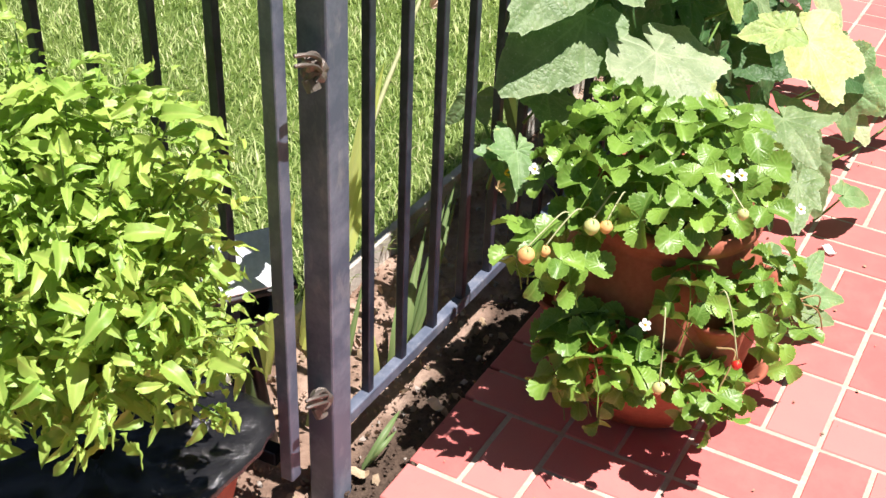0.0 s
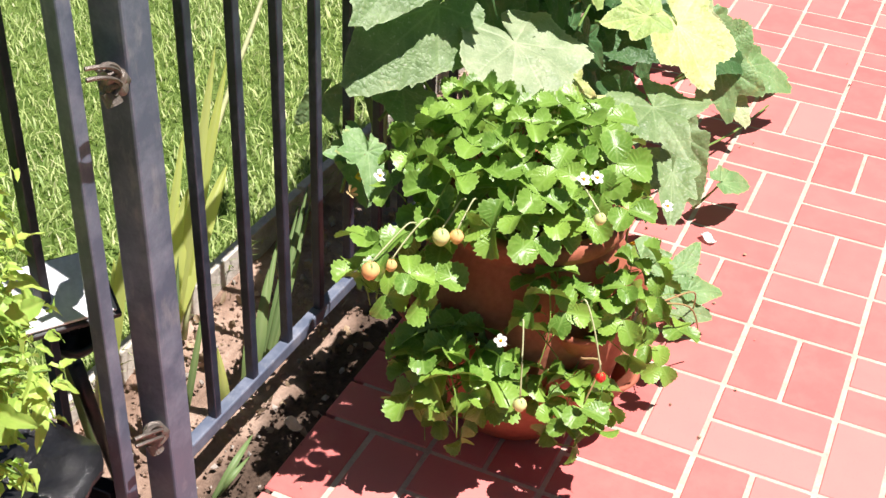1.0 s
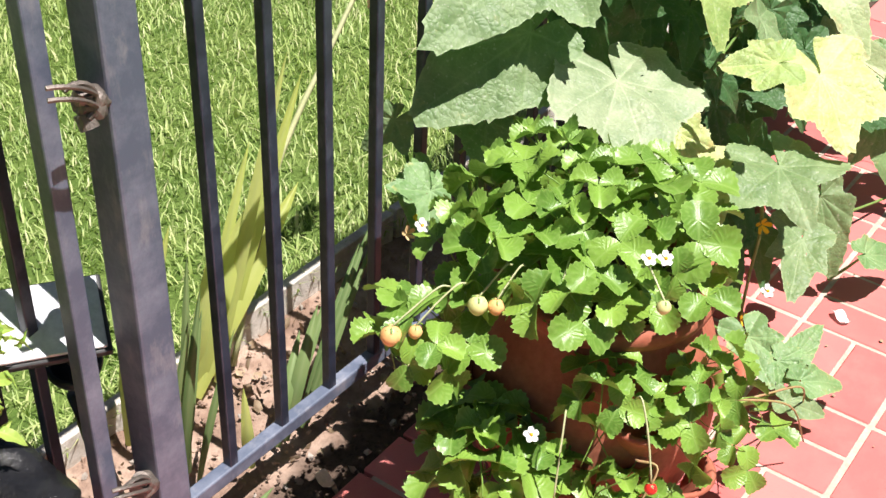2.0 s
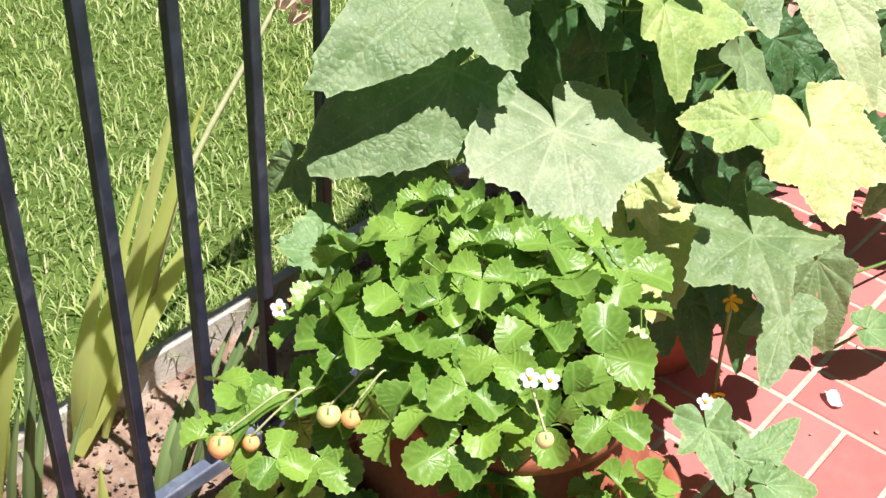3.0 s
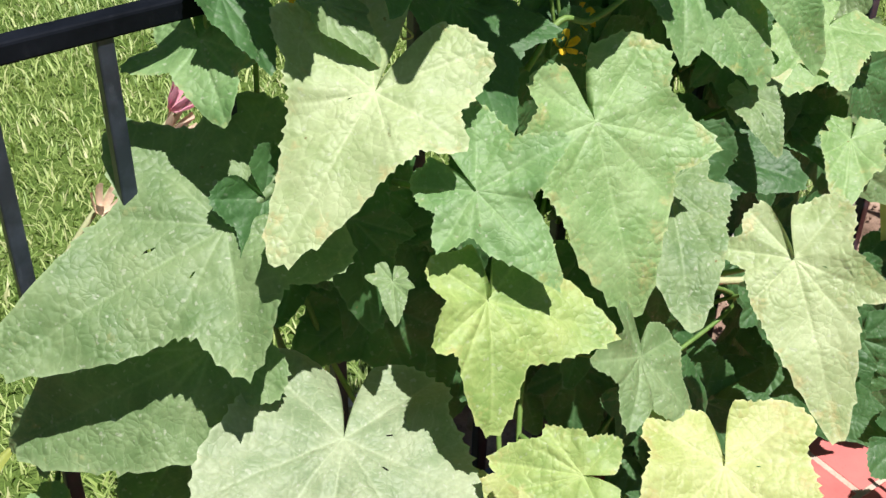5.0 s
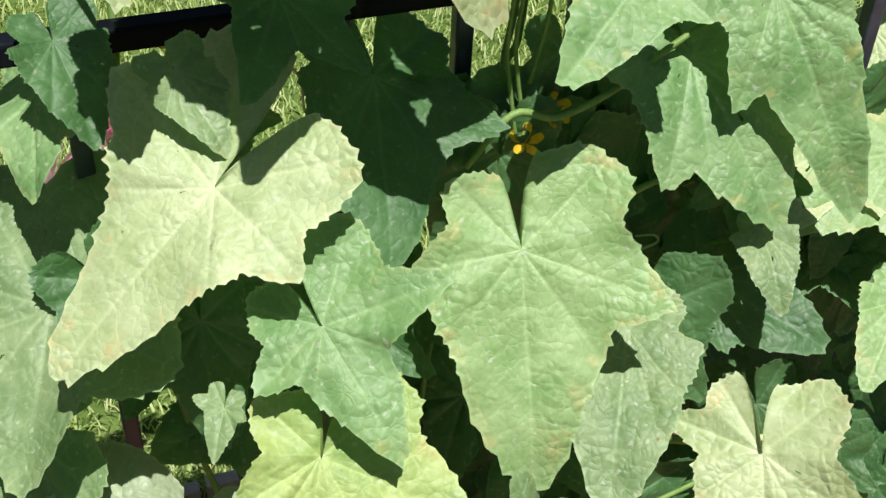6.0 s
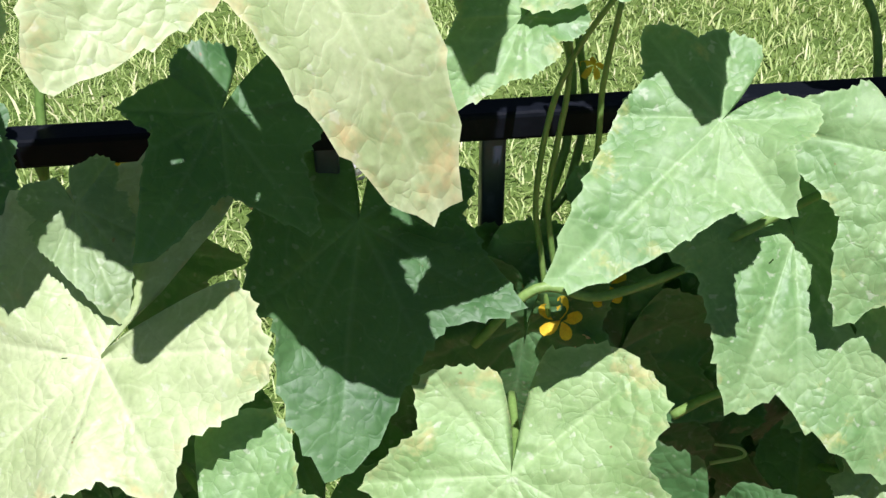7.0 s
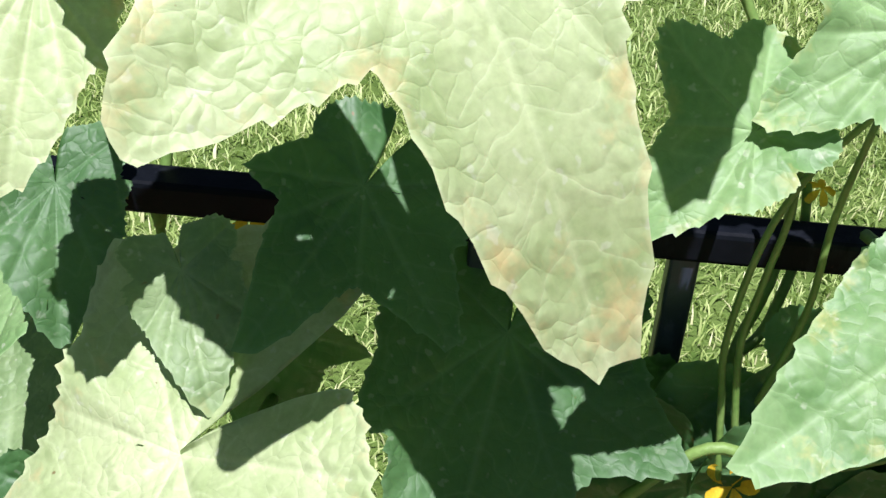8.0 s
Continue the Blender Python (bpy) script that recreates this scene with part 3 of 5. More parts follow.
def build_jar():
    jar = thing("strawberry_jar", JAR, "bulging terracotta strawberry jar with side pockets on the patio", "pot")
    prof = [(0.105, 0.0), (0.115, 0.006), (0.140, 0.05), (0.172, 0.12), (0.188, 0.20), (0.186, 0.28), (0.165, 0.35), (0.142, 0.385),
            (0.140, 0.40), (0.158, 0.41), (0.162, 0.425), (0.158, 0.44), (0.140, 0.44), (0.132, 0.42), (0.130, 0.40)]
    v, f = lathe(prof, 48, 0.004)
    f.append(tuple((len(prof) - 1) * 48 + k for k in range(48)))
    part("body", mesh_of("body", v, f, TERRACOTTA), TERRACOTTA, jar)
    for w, z in ((195, 0.17), (265, 0.13), (235, 0.28), (300, 0.25), (150, 0.27), (330, 0.14), (105, 0.17), (25, 0.2), (65, 0.27)):
        a = radians(w)
        out = Vector((math.cos(a), math.sin(a), 0))
        side = Vector((-out.y, out.x, 0))
        rows, verts, faces = 7, [], []
        for i in range(rows):
            u = i / (rows - 1)
            for k in range(13):
                b = math.pi * k / 12
                r = 0.018 + 0.034 * u
                c = out * (0.165 + 0.005 * u) + Vector((0, 0, z - 0.05 + 0.075 * u))
                verts.append(c + side * (r * math.cos(b)) + out * (r * (0.5 + 0.45 * u) * math.sin(b)))
        for i in range(rows - 1):
            for k in range(12):
                q = i * 13 + k
                faces.append((q, q + 1, q + 14, q + 13))
        me = mesh_of("pocket", verts, faces, TERRACOTTA)
        ob = part("pocket", me, TERRACOTTA, jar)
        ob.modifiers.new("thickness", "SOLIDIFY").thickness = 0.008
    v, f = lathe([(0.129, 0.0), (0.09, 0.012), (0.03, 0.016)], 30)
    soil = part("potting_soil", mesh_of("potting_soil", v, f, SOIL), SOIL, jar)
    soil.location = (0, 0, 0.405)
    return jar


build_jar()


def trefoil(name, size, lift, material):
    """Three toothed leaflets on a stalk; stalk joint at the origin, face +z."""
    verts, faces, uv, vein, rim = [], [], [], [], []
    rings, n = 6, 54
    for turn, scale in ((0, 1.0), (1.75, 0.94), (-1.75, 0.94)):
        c, s = math.cos(turn), math.sin(turn)
        base = len(verts)
        for i in range(rings + 1):
            q = i / rings
            for k in range(n):
                w = 2 * math.pi * k / n
                tooth = 1 + ((-0.025, 0.075, 0.035)[k % 3] if q == 1 and abs(w - math.pi) < 2.4 else 0)
                x = 0.50 * math.copysign(abs(math.sin(w)) ** 0.82, math.sin(w)) * q * tooth
                y = 0.53 - 0.5 * math.copysign(abs(math.cos(w)) ** 0.9, math.cos(w)) * q * tooth
                x *= 0.66 + 0.46 * min(1, max(0, y))
                z = lift * (0.16 * abs(x) + 1.25 * x * x) - 0.34 * (y - 0.35) ** 2 + 0.011 * math.sin((y + abs(x) * 0.9) * 40) * min(1, abs(x) * 5)
                X, Y = x * c - y * s, x * s + y * c
                verts.append((X * size * scale, Y * size * scale, (z + 0.02) * size * scale))
                uv.append((x * size, y * size))
                vein.append(max(0, 1 - abs(x) * 22) + 0.8 * max(0, math.sin((y + abs(x) * 0.9) * 40)) ** 3 * min(1, abs(x) * 6))
                rim.append(q)
        for i in range(rings):
            for k in range(n):
                a, b = base + i * n + k, base + i * n + (k + 1) % n
                faces.append((a, b, b + n, a + n))
    stalk_v, stalk_f = tube(smooth_path([(0, 0, 0), (0.1 * size, -0.25 * size, -0.8 * size), (0, -0.3 * size, -1.9 * size)], 3), 0.026 * size, 5)
    base = len(verts)
    verts += stalk_v
    faces += [tuple(base + i for i in q) for q in stalk_f]
    uv += [(0, 0)] * len(stalk_v)
    vein += [0.6] * len(stalk_v)
    rim += [0] * len(stalk_v)
    return mesh_of(name, verts, faces, material, True, uv, vein=vein, rim=rim)


TREFOILS = [trefoil("strawberry_leaf", s, l, STRAWBERRY_LEAF) for s, l in ((0.046, 0.8), (0.042, 1.2), (0.050, 0.55), (0.038, 1.5))]


def petal_flower(name, at, face, radius, petals, material, parent, cup=0.35, narrow=0.5):
    verts, faces = [], []
    for p in range(petals):
        a = 2 * math.pi * p / petals + 0.3
        base = len(verts)
        for i in range(5):
            u = i / 4
            for k in range(5):
                s = (k - 2) / 2
                w = a + s * narrow * 2 * math.pi / petals * (0.35 + 0.65 * math.sin(math.pi * min(1, 0.2 + 0.72 * u)))
                r = radius * u * (1 - 0.12 * s * s)
                verts.append((r * math.cos(w), r * math.sin(w), cup * radius * u * u + 0.12 * radius * math.sin(5 * w + 9 * u) * u + 0.002 * (p % 2)))
        for i in range(4):
            for k in range(4):
                q = base + i * 5 + k
                faces.append((q, q + 1, q + 6, q + 5))
    ob = part(name, mesh_of(name, verts, faces, material), material, parent)
    q = Vector(face).to_track_quat("Z", "Y")
    ob.matrix_local = Matrix.Translation(Vector(at) - (parent.location if parent else Vector())) @ q.to_matrix().to_4x4()
    return ob


def berry(at, size, material, parent, hang, label):
    bm = bmesh.new()
    bmesh.ops.create_icosphere(bm, subdivisions=3, radius=1)
    for v in bm.verts:
        z = v.co.z
        k = 1.0 - 0.28 * max(0, -z)
        seed = 0.05 * max(0, math.sin(v.co.x * 14) * math.sin(v.co.y * 14) * math.sin(z * 11))
        v.co = Vector((v.co.x * k * (1 - seed), v.co.y * k * (1 - seed), z * 1.12)) * size
    for f in bm.faces:
        f.smooth = True
    local = Vector(at) - parent.location
    ob = part("berry", bm, material, parent, label)
    ob.location = local
    cap = petal_flower("calyx", (0, 0, 0), (0, 0, -1), size * 0.75, 6, STEM, None, 0.25, 0.3)
    cap.parent = ob
    cap.matrix_local = Matrix.Translation((0, 0, size * 1.12)) @ Matrix.Rotation(math.pi, 4, "X")
    h = Vector(hang) - Vector(at)
    v, f = tube(smooth_path([(0, 0, size), (h.x * 0.4, h.y * 0.4, h.z * 0.7), (h.x * 0.8, h.y * 0.8, h.z * 1.08), h], 4), 0.0014, 5)
    part("stalk", mesh_of("stalk", v, f, STEM_PALE), STEM_PALE, ob)
    return ob


def build_strawberry():
    plant = thing("strawberry_plant", JAR + Vector((0, 0, 0.42)), "lush strawberry plant with flowers and berries spilling from its jar", "plant")
    origin = plant.location.copy()

    def leaf(at, outward, size):
        up = Vector(outward) + Vector(RNG.normal(0, 0.36, 3))
        w = RNG.uniform(0, 6.28)
        side = Vector((math.cos(w), math.sin(w), 0)) + Vector((outward[0], outward[1], -0.2)) * 0.9
        ob = new("leaf", TREFOILS[int(RNG.integers(0, 4))])
        ob.parent = plant
        ob.matrix_local = aim(Vector(at) - origin, side, up) @ Matrix.Scale(size, 4)

    def clump(centre, radii, n, low, size=1.0, tilt=(0, 0, 0.55)):
        for i in range(n):
            z = 1 - (1 - low) * (i + 0.5) / n
            w = i * 2.39996 + 0.6
            r = math.sqrt(max(0, 1 - z * z))
            d = Vector((r * math.cos(w), r * math.sin(w), z))
            s = RNG.uniform(0.74, 1.10)
            at = Vector(centre) + Vector((d.x * radii[0], d.y * radii[1], d.z * radii[2])) * s
            leaf(at, (d.x * 0.8 + tilt[0], d.y * 0.8 + tilt[1], d.z * 0.7 + tilt[2]), size * RNG.uniform(0.75, 1.12))

    clump((0.488, -0.355, 0.452), (0.205, 0.190, 0.175), 84, 0.22)
    clump((0.505, -0.354, 0.417), (0.11, 0.11, 0.09), 12, 0.2)
    clump((0.321, -0.353, 0.230), (0.070, 0.094, 0.075), 32, -0.55, 1.15)
    clump((0.298, -0.353, 0.137), (0.03, 0.05, 0.03), 5, -0.3, 0.8)
    clump((0.395, -0.481, 0.347), (0.055, 0.050, 0.070), 12, -0.5, 0.85)
    clump((0.376, -0.529, 0.182), (0.062, 0.058, 0.062), 18, -0.5, 0.85)
    clump((0.490, -0.571, 0.315), (0.075, 0.055, 0.100), 20, -0.5, 0.85)
    clump((0.694, -0.587, 0.105), (0.07, 0.04, 0.06), 5, -0.3, 0.75)
    clump((0.272, -0.271, 0.428), (0.070, 0.066, 0.060), 14, -0.5, 0.92)
    for at in ((0.522, -0.338, 0.573), (0.409, -0.515, 0.589), (0.399, -0.498, 0.587), (0.239, -0.453, 0.385), (0.339, -0.200, 0.534), (0.668, -0.568, 0.413)):
        ob = petal_flower("flower", at, (-0.45, -0.5, 0.8), 0.0105, 5, WHITE, plant, 0.2, 0.62)
        bm = bmesh.new()
        bmesh.ops.create_icosphere(bm, subdivisions=2, radius=0.0024)
        part("flower_centre", bm, YELLOW, ob).location = (0, 0, 0.003)
    for at, size, m, label in (((0.220, -0.268, 0.461), 0.0165, BERRY_PALE, "pale orange unripe berry"), ((0.243, -0.288, 0.463), 0.011, BERRY_PALE, "pale unripe berry"),
                               ((0.309, -0.332, 0.484), 0.0155, BERRY_GREEN, "pale green unripe berry"), ((0.323, -0.349, 0.482), 0.013, BERRY_PALE, "cream unripe berry"),
                               ((0.357, -0.409, 0.508), 0.010, BERRY_GREEN, "small green berry"), ((0.392, -0.519, 0.526), 0.011, BERRY_GREEN, "green unripe berry"),
                               ((0.277, -0.476, 0.270), 0.013, BERRY_GREEN, "pale green berry"), ((0.342, -0.567, 0.309), 0.010, BERRY_RED, "ripe red berry")):
        at = Vector(at) + (Vector(at) - Vector((0.47, -0.37, 0.40))).normalized() * 0.022
        berry(at, 0.85 * size, m, plant, Vector(at).lerp(Vector((0.47, -0.38, 0.45)), 0.28) + Vector((0, 0, 0.055)), label)
    for a, b in (((0.621, -0.565, 0.239), (0.804, -0.645, 0.063)), ((0.681, -0.584, 0.211), (0.909, -0.604, 0.041)), ((0.385, -0.535, 0.279), (0.351, -0.559, 0.219))):
        a, b = Vector(a) - origin, Vector(b) - origin
        stem("runner", [a, a.lerp(b, 0.5) + Vector((0.02, -0.02, 0.03)), b], 0.002, 0.0014, STEM_RED, plant)
    return plant


build_strawberry()


# ---- cucumber vine ----
def leaf_shape(length, left, right, seed, cup, curl, wave, deep, blunt=0.62, heel=0.82):
    """Lobed leaf on a polar grid, bent and puckered; tip along +y, face +z. left and right: where the side lobes end."""
    rng = np.random.default_rng(seed)
    n, rings = 181, 20
    broad = (deep or rng.uniform(0.60, 0.74)) / 0.68
    lobes, veins = [(0.0, length, 0.36 * broad * length, blunt)], [0.0]
    for lat, along in (left, right):
        sign = 1 if lat > 0 else -1
        p = min(112.0, max(42.0, abs(math.degrees(math.atan2(lat, along)))))
        r = min(1.10 * length, math.hypot(lat, along))
        back = p + (180 - p) * 0.58
        rb = min((0.88 * heel) * length, r * heel * rng.uniform(0.93, 1.07))
        lobes += [(sign * p, r, 0.46 * broad * r, 0.66), (sign * back, rb, 0.62 * rb, 0.42)]
        veins += [sign * p, sign * p * 0.5, sign * back]
    phi = np.linspace(-180, 180, n)
    r = np.full(n, 0.26 * length)
    u = np.linspace(0.01, 1, 160)[None, :]
    for angle, reach, half, power in lobes:
        off = np.radians((phi - angle + 180) % 360 - 180)[:, None]
        inside = (np.abs(off) < 1.5) & (u * reach * np.abs(np.tan(off)) < half * (1 - u) ** power)
        r = np.maximum(r, np.where(inside, u, 0).max(1) * reach / np.cos(np.clip(off[:, 0], -1.5, 1.5)))
    soft = np.convolve(np.pad(r, 2, "edge"), (0.1, 0.2, 0.4, 0.2, 0.1), "valid")
    r = 0.35 * r + 0.65 * soft
    gap = np.clip((180 - np.abs(phi)) / 13, 0, 1)
    r = r * (0.03 + 0.97 * gap * gap * (3 - 2 * gap))
    r = r * (1 + 0.022 * np.sin(np.radians(phi) * 6 + rng.uniform(0, 6)) + 0.015 * np.sin(np.radians(phi) * 13 + rng.uniform(0, 6)))
    teeth = 1 + 0.040 * (np.arange(n) % 3 == 1) * rng.uniform(0.2, 1.2, n) + rng.uniform(-0.012, 0.012, n)
    q = np.linspace(0, 1, rings)[:, None]
    edge = np.where(q > 0.93, teeth[None, :], 1.0)
    a = np.radians(phi)[None, :]
    x = q * r[None, :] * edge * np.sin(a)
    y = q * r[None, :] * edge * np.cos(a)
    axis, side = np.full_like(x, 1.0), np.zeros_like(x)
    for v in veins:
        w = np.radians(phi - v)[None, :]
        far = np.abs(np.sin(w)) * q * r[None, :] + 0.004 * (np.abs(w) > 1.3)
        along = q * r[None, :] * np.cos(w)
        near = far < axis
        side = np.where(near, along - 0.75 * far, side)
        axis = np.where(near, far, axis)
    axis = axis + 0.0018 * q
    width = 0.5 * (abs(left[0]) + abs(right[0]))
    u = x / width
    z = cup * width * np.minimum(u * u, 1.6) - curl * length * np.clip(y / length, 0, 1) ** 2 - 0.2 * curl * length * np.clip(-y / length, 0, 1) ** 2
    z = z + wave * width * q ** 2 * (np.sin(a * 3 + rng.uniform(0, 6)) * 0.6 + np.sin(a * 7 + rng.uniform(0, 6)) * 0.35)
    hill = np.ones_like(x)
    for v in veins:
        hill = np.minimum(hill, np.abs(np.radians(phi - v))[None, :] * q * r[None, :] / 0.016)
    z = z + 0.0030 * np.sqrt(np.clip(hill, 0, 1)) * np.minimum(1, 4 * q)
    off = rng.uniform(0, 50)
    flat = [noise.noise((float(px) * 55 + off, float(py) * 55, off)) for px, py in zip(x.ravel(), y.ravel())]
    slow = [noise.noise((float(px) * 17, float(py) * 17 + off, off + 5)) for px, py in zip(x.ravel(), y.ravel())]
    z = z + np.array(flat).reshape(x.shape) * 0.0016 + np.array(slow).reshape(x.shape) * 0.0075 * np.minimum(1, 2 * q)
    verts = np.stack([x, y, z], -1).reshape(-1, 3)
    uv = np.stack([x + off * 0.1, y], -1).reshape(-1, 2)
    eaten = {(int(rng.integers(4, 9)), int(rng.integers(8, n - 8))) for _ in range(int(rng.integers(0, 3)))}
    faces = [(i * n + k, i * n + k + 1, (i + 1) * n + k + 1, (i + 1) * n + k) for i in range(rings - 1) for k in range(n - 1) if (i, k) not in eaten]
    return verts, faces, uv, (axis.ravel(), side.ravel()), np.broadcast_to(q, x.shape).ravel()


vine = thing("cucumber_vine", (1.0, -0.30, 0.25), "large-leaved cucumber vine climbing the iron fence", "vine")
VINE = vine.location.copy()
SEED = [11]


def cucumber_leaf(at, tip, face, left, right, look_of, cup=0.10, curl=0.12, wave=0.11, notch=None, root=None, label="", blunt=0.62, heel=0.82):
    SEED[0] += 1
    at, tip = Vector(at), Vector(tip)
    length = (tip - at).length * 1.05 / math.sqrt(1 + curl * curl)
    verts, faces, uv, vein, rim = leaf_shape(length, left, right, SEED[0], cup, curl, wave, notch, blunt, heel)
    me = mesh_of("leaf", verts, faces, LEAF[look_of], True, uv, axis=vein[0], side=vein[1], rim=rim)
    ob = part("leaf", me, LEAF[look_of], vine, label)
    along = (tip - at).normalized() + Vector(face).normalized() * curl
    place = aim(at, along, face)
    ob.matrix_local = Matrix.Translation(-VINE) @ place
    if root is None:
        root = Vector((at.x + 0.03 * math.sin(SEED[0] * 1.7), min(-0.012, at.y + 0.10), at.z - 0.06 + 0.03 * math.sin(SEED[0])))
    inv = place.inverted()
    a = at - Vector(face).normalized() * 0.004
    path = smooth_path([inv @ a, inv @ (a.lerp(Vector(root), 0.35) - Vector(face).normalized() * 0.02), inv @ Vector(root)], 5)
    v, f = tube(path, [0.0022 + 0.0016 * i / len(path) for i in range(len(path))], 6)
    part("petiole", mesh_of("petiole", v, f, STEM), STEM, ob)
    return ob


cucumber_leaf((0.893, -0.076, 0.960), (0.916, -0.122, 0.912), (0.201, -0.644, 0.739), (-0.023, 0.036), (0.024, 0.028), "dusty", notch=.85, curl=0.12)
cucumber_leaf((0.812, -0.026, 0.971), (0.828, -0.088, 0.914), (0.279, -0.606, 0.745), (-0.029, 0.041), (0.030, 0.028), "shade_dark", notch=.9, curl=0.12)
cucumber_leaf((1.370, -0.120, 0.671), (1.459, -0.220, 0.640), (-0.208, -0.454, 0.867), (-0.046, 0.070), (0.058, 0.056), "shade_dark", notch=.8, curl=0.12)
cucumber_leaf((1.540, -0.090, 0.649), (1.561, -0.180, 0.608), (-0.266, -0.444, 0.856), (-0.058, 0.051), (0.062, 0.034), "shade_dark", notch=.8, curl=0.12)
cucumber_leaf((1.554, -0.200, 0.663), (1.487, -0.256, 0.615), (-0.287, -0.409, 0.866), (-0.034, 0.048), (0.030, 0.038), "mealy", notch=.8, curl=0.12)
cucumber_leaf((1.251, -0.190, 0.700), (1.183, -0.314, 0.613), (-0.235, -0.472, 0.850), (-0.028, 0.060), (0.028, 0.080), "dusty", notch=.8, curl=0.12)
cucumber_leaf((0.772, -0.081, 0.760), (0.558, -0.043, 0.659), (-0.450, -0.383, 0.807), (-0.145, 0.055), (0.163, 0.044), "dusty", notch=0.78, curl=0.16)
cucumber_leaf((0.904, -0.141, 0.896), (0.776, -0.188, 0.790), (-0.423, -0.522, 0.740), (-0.103, 0.010), (0.121, -0.020), "pale", notch=0.8, curl=0.2, heel=1.08)
cucumber_leaf((1.144, -0.177, 0.806), (1.129, -0.271, 0.629), (-0.257, -0.843, 0.473), (-0.120, 0.054), (0.093, 0.012), "mealy", notch=0.86, curl=0.28, heel=0.86)
cucumber_leaf((0.962, -0.222, 0.812), (0.998, -0.309, 0.744), (-0.261, -0.665, 0.700), (-0.098, 0.023), (0.071, 0.020), "fresh", notch=0.68, curl=0.12)
cucumber_leaf((0.815, -0.216, 0.567), (0.705, -0.343, 0.481), (-0.171, -0.450, 0.877), (-0.144, 0.049), (0.133, 0.090), "ashen", notch=1.12, curl=0.3)
cucumber_leaf((1.011, -0.435, 0.406), (0.945, -0.529, 0.361), (-0.246, -0.281, 0.927), (-0.116, 0.039), (0.136, 0.081), "dusty", notch=0.82, curl=0.22)
cucumber_leaf((0.735, -0.100, 0.640), (0.555, -0.020, 0.543), (-0.560, -0.620, 0.550), (-0.075, 0.074), (0.070, 0.072), "dusty", notch=1.0, curl=0.12)
cucumber_leaf((0.719, -0.042, 0.475), (0.619, -0.102, 0.446), (-0.038, -0.385, 0.922), (-0.059, 0.030), (0.040, 0.081), "dusty", notch=1.1, curl=0.2)
cucumber_leaf((0.953, -0.415, 0.611), (0.899, -0.348, 0.602), (-0.445, -0.251, 0.859), (-0.045, 0.046), (0.039, 0.043), "yellowing", notch=0.9, curl=0.1)
cucumber_leaf((1.142, -0.425, 0.521), (1.082, -0.517, 0.440), (-0.344, -0.480, 0.807), (-0.072, 0.105), (0.088, 0.076), "yellow", notch=1.15, curl=0.15)
cucumber_leaf((0.974, -0.263, 0.388), (0.873, -0.384, 0.301), (-0.336, -0.349, 0.875), (-0.045, 0.078), (0.039, 0.091), "yellow", notch=1.1, curl=0.15)
cucumber_leaf((1.322, -0.323, 0.650), (1.287, -0.451, 0.508), (-0.553, -0.544, 0.631), (-0.089, 0.067), (0.059, -0.065), "pale", notch=0.62, curl=0.2)
cucumber_leaf((1.06, -0.036, 0.904), (1.035, -0.162, 0.809), (0.253, -0.560, 0.780), (-0.103, 0.053), (0.068, 0.078), "shade_dark", notch=0.9, curl=0.15)
cucumber_leaf((0.981, -0.043, 0.998), (0.933, -0.121, 0.949), (0.194, -0.605, 0.772), (-0.083, 0.047), (0.055, 0.029), "shade_dark", notch=0.62, curl=0.12)
cucumber_leaf((1.267, -0.111, 1.017), (1.168, -0.172, 0.959), (-0.130, -0.565, 0.815), (-0.066, 0.020), (0.070, -0.008), "fresh", notch=0.75, curl=0.15)
cucumber_leaf((0.887, -0.195, 0.720), (0.871, -0.226, 0.694), (-0.266, -0.540, 0.799), (-0.021, 0.010), (0.027, -0.005), "dusty", notch=.7, curl=0.12)
cucumber_leaf((0.945, -0.269, 0.722), (0.906, -0.338, 0.631), (-0.066, -0.779, 0.624), (-0.124, 0.037), (0.060, 0.047), "yellowing", notch=0.85, curl=0.15)
cucumber_leaf((1.118, -0.311, 0.599), (1.064, -0.353, 0.553), (0.153, -0.812, 0.563), (-0.089, 0.049), (0.068, 0.032), "dusty", notch=0.8, curl=0.2)
cucumber_leaf((1.401, -0.155, 0.750), (1.393, -0.219, 0.702), (-0.285, -0.548, 0.786), (-0.016, 0.033), (0.024, 0.020), "dusty", notch=.8, curl=0.2)
cucumber_leaf((0.549, -0.036, 0.410), (0.505, -0.089, 0.349), (-0.451, -0.492, 0.745), (-0.055, -0.017), (0.052, -0.020), "fresh", notch=.7, curl=0.15)
cucumber_leaf((1.344, -0.073, 0.897), (1.395, -0.180, 0.773), (-0.080, -0.760, 0.640), (-0.036, 0.075), (0.050, 0.110), "fresh", notch=0.85, curl=0.2)
cucumber_leaf((1.402, -0.092, 0.967), (1.466, -0.190, 0.788), (-0.189, -0.890, 0.415), (-0.028, 0.034), (0.036, 0.112), "fresh", notch=0.52, curl=0.2, heel=0.7)
cucumber_leaf((1.577, -0.114, 0.774), (1.455, -0.138, 0.726), (-0.245, -0.454, 0.857), (-0.038, 0.088), (0.041, 0.040), "mealy", notch=0.95, curl=0.2)
cucumber_leaf((1.151, -0.115, 1.092), (1.099, -0.146, 1.056), (-0.090, -0.682, 0.726), (-0.025, 0.027), (0.057, 0.006), "fresh", notch=.85, curl=0.2)
cucumber_leaf((1.013, -0.129, 1.197), (1.099, -0.192, 1.028), (0.264, -0.851, 0.454), (-0.075, 0.078), (0.137, 0.066), "pale", notch=0.55, curl=0.55, blunt=0.42, heel=1.05)
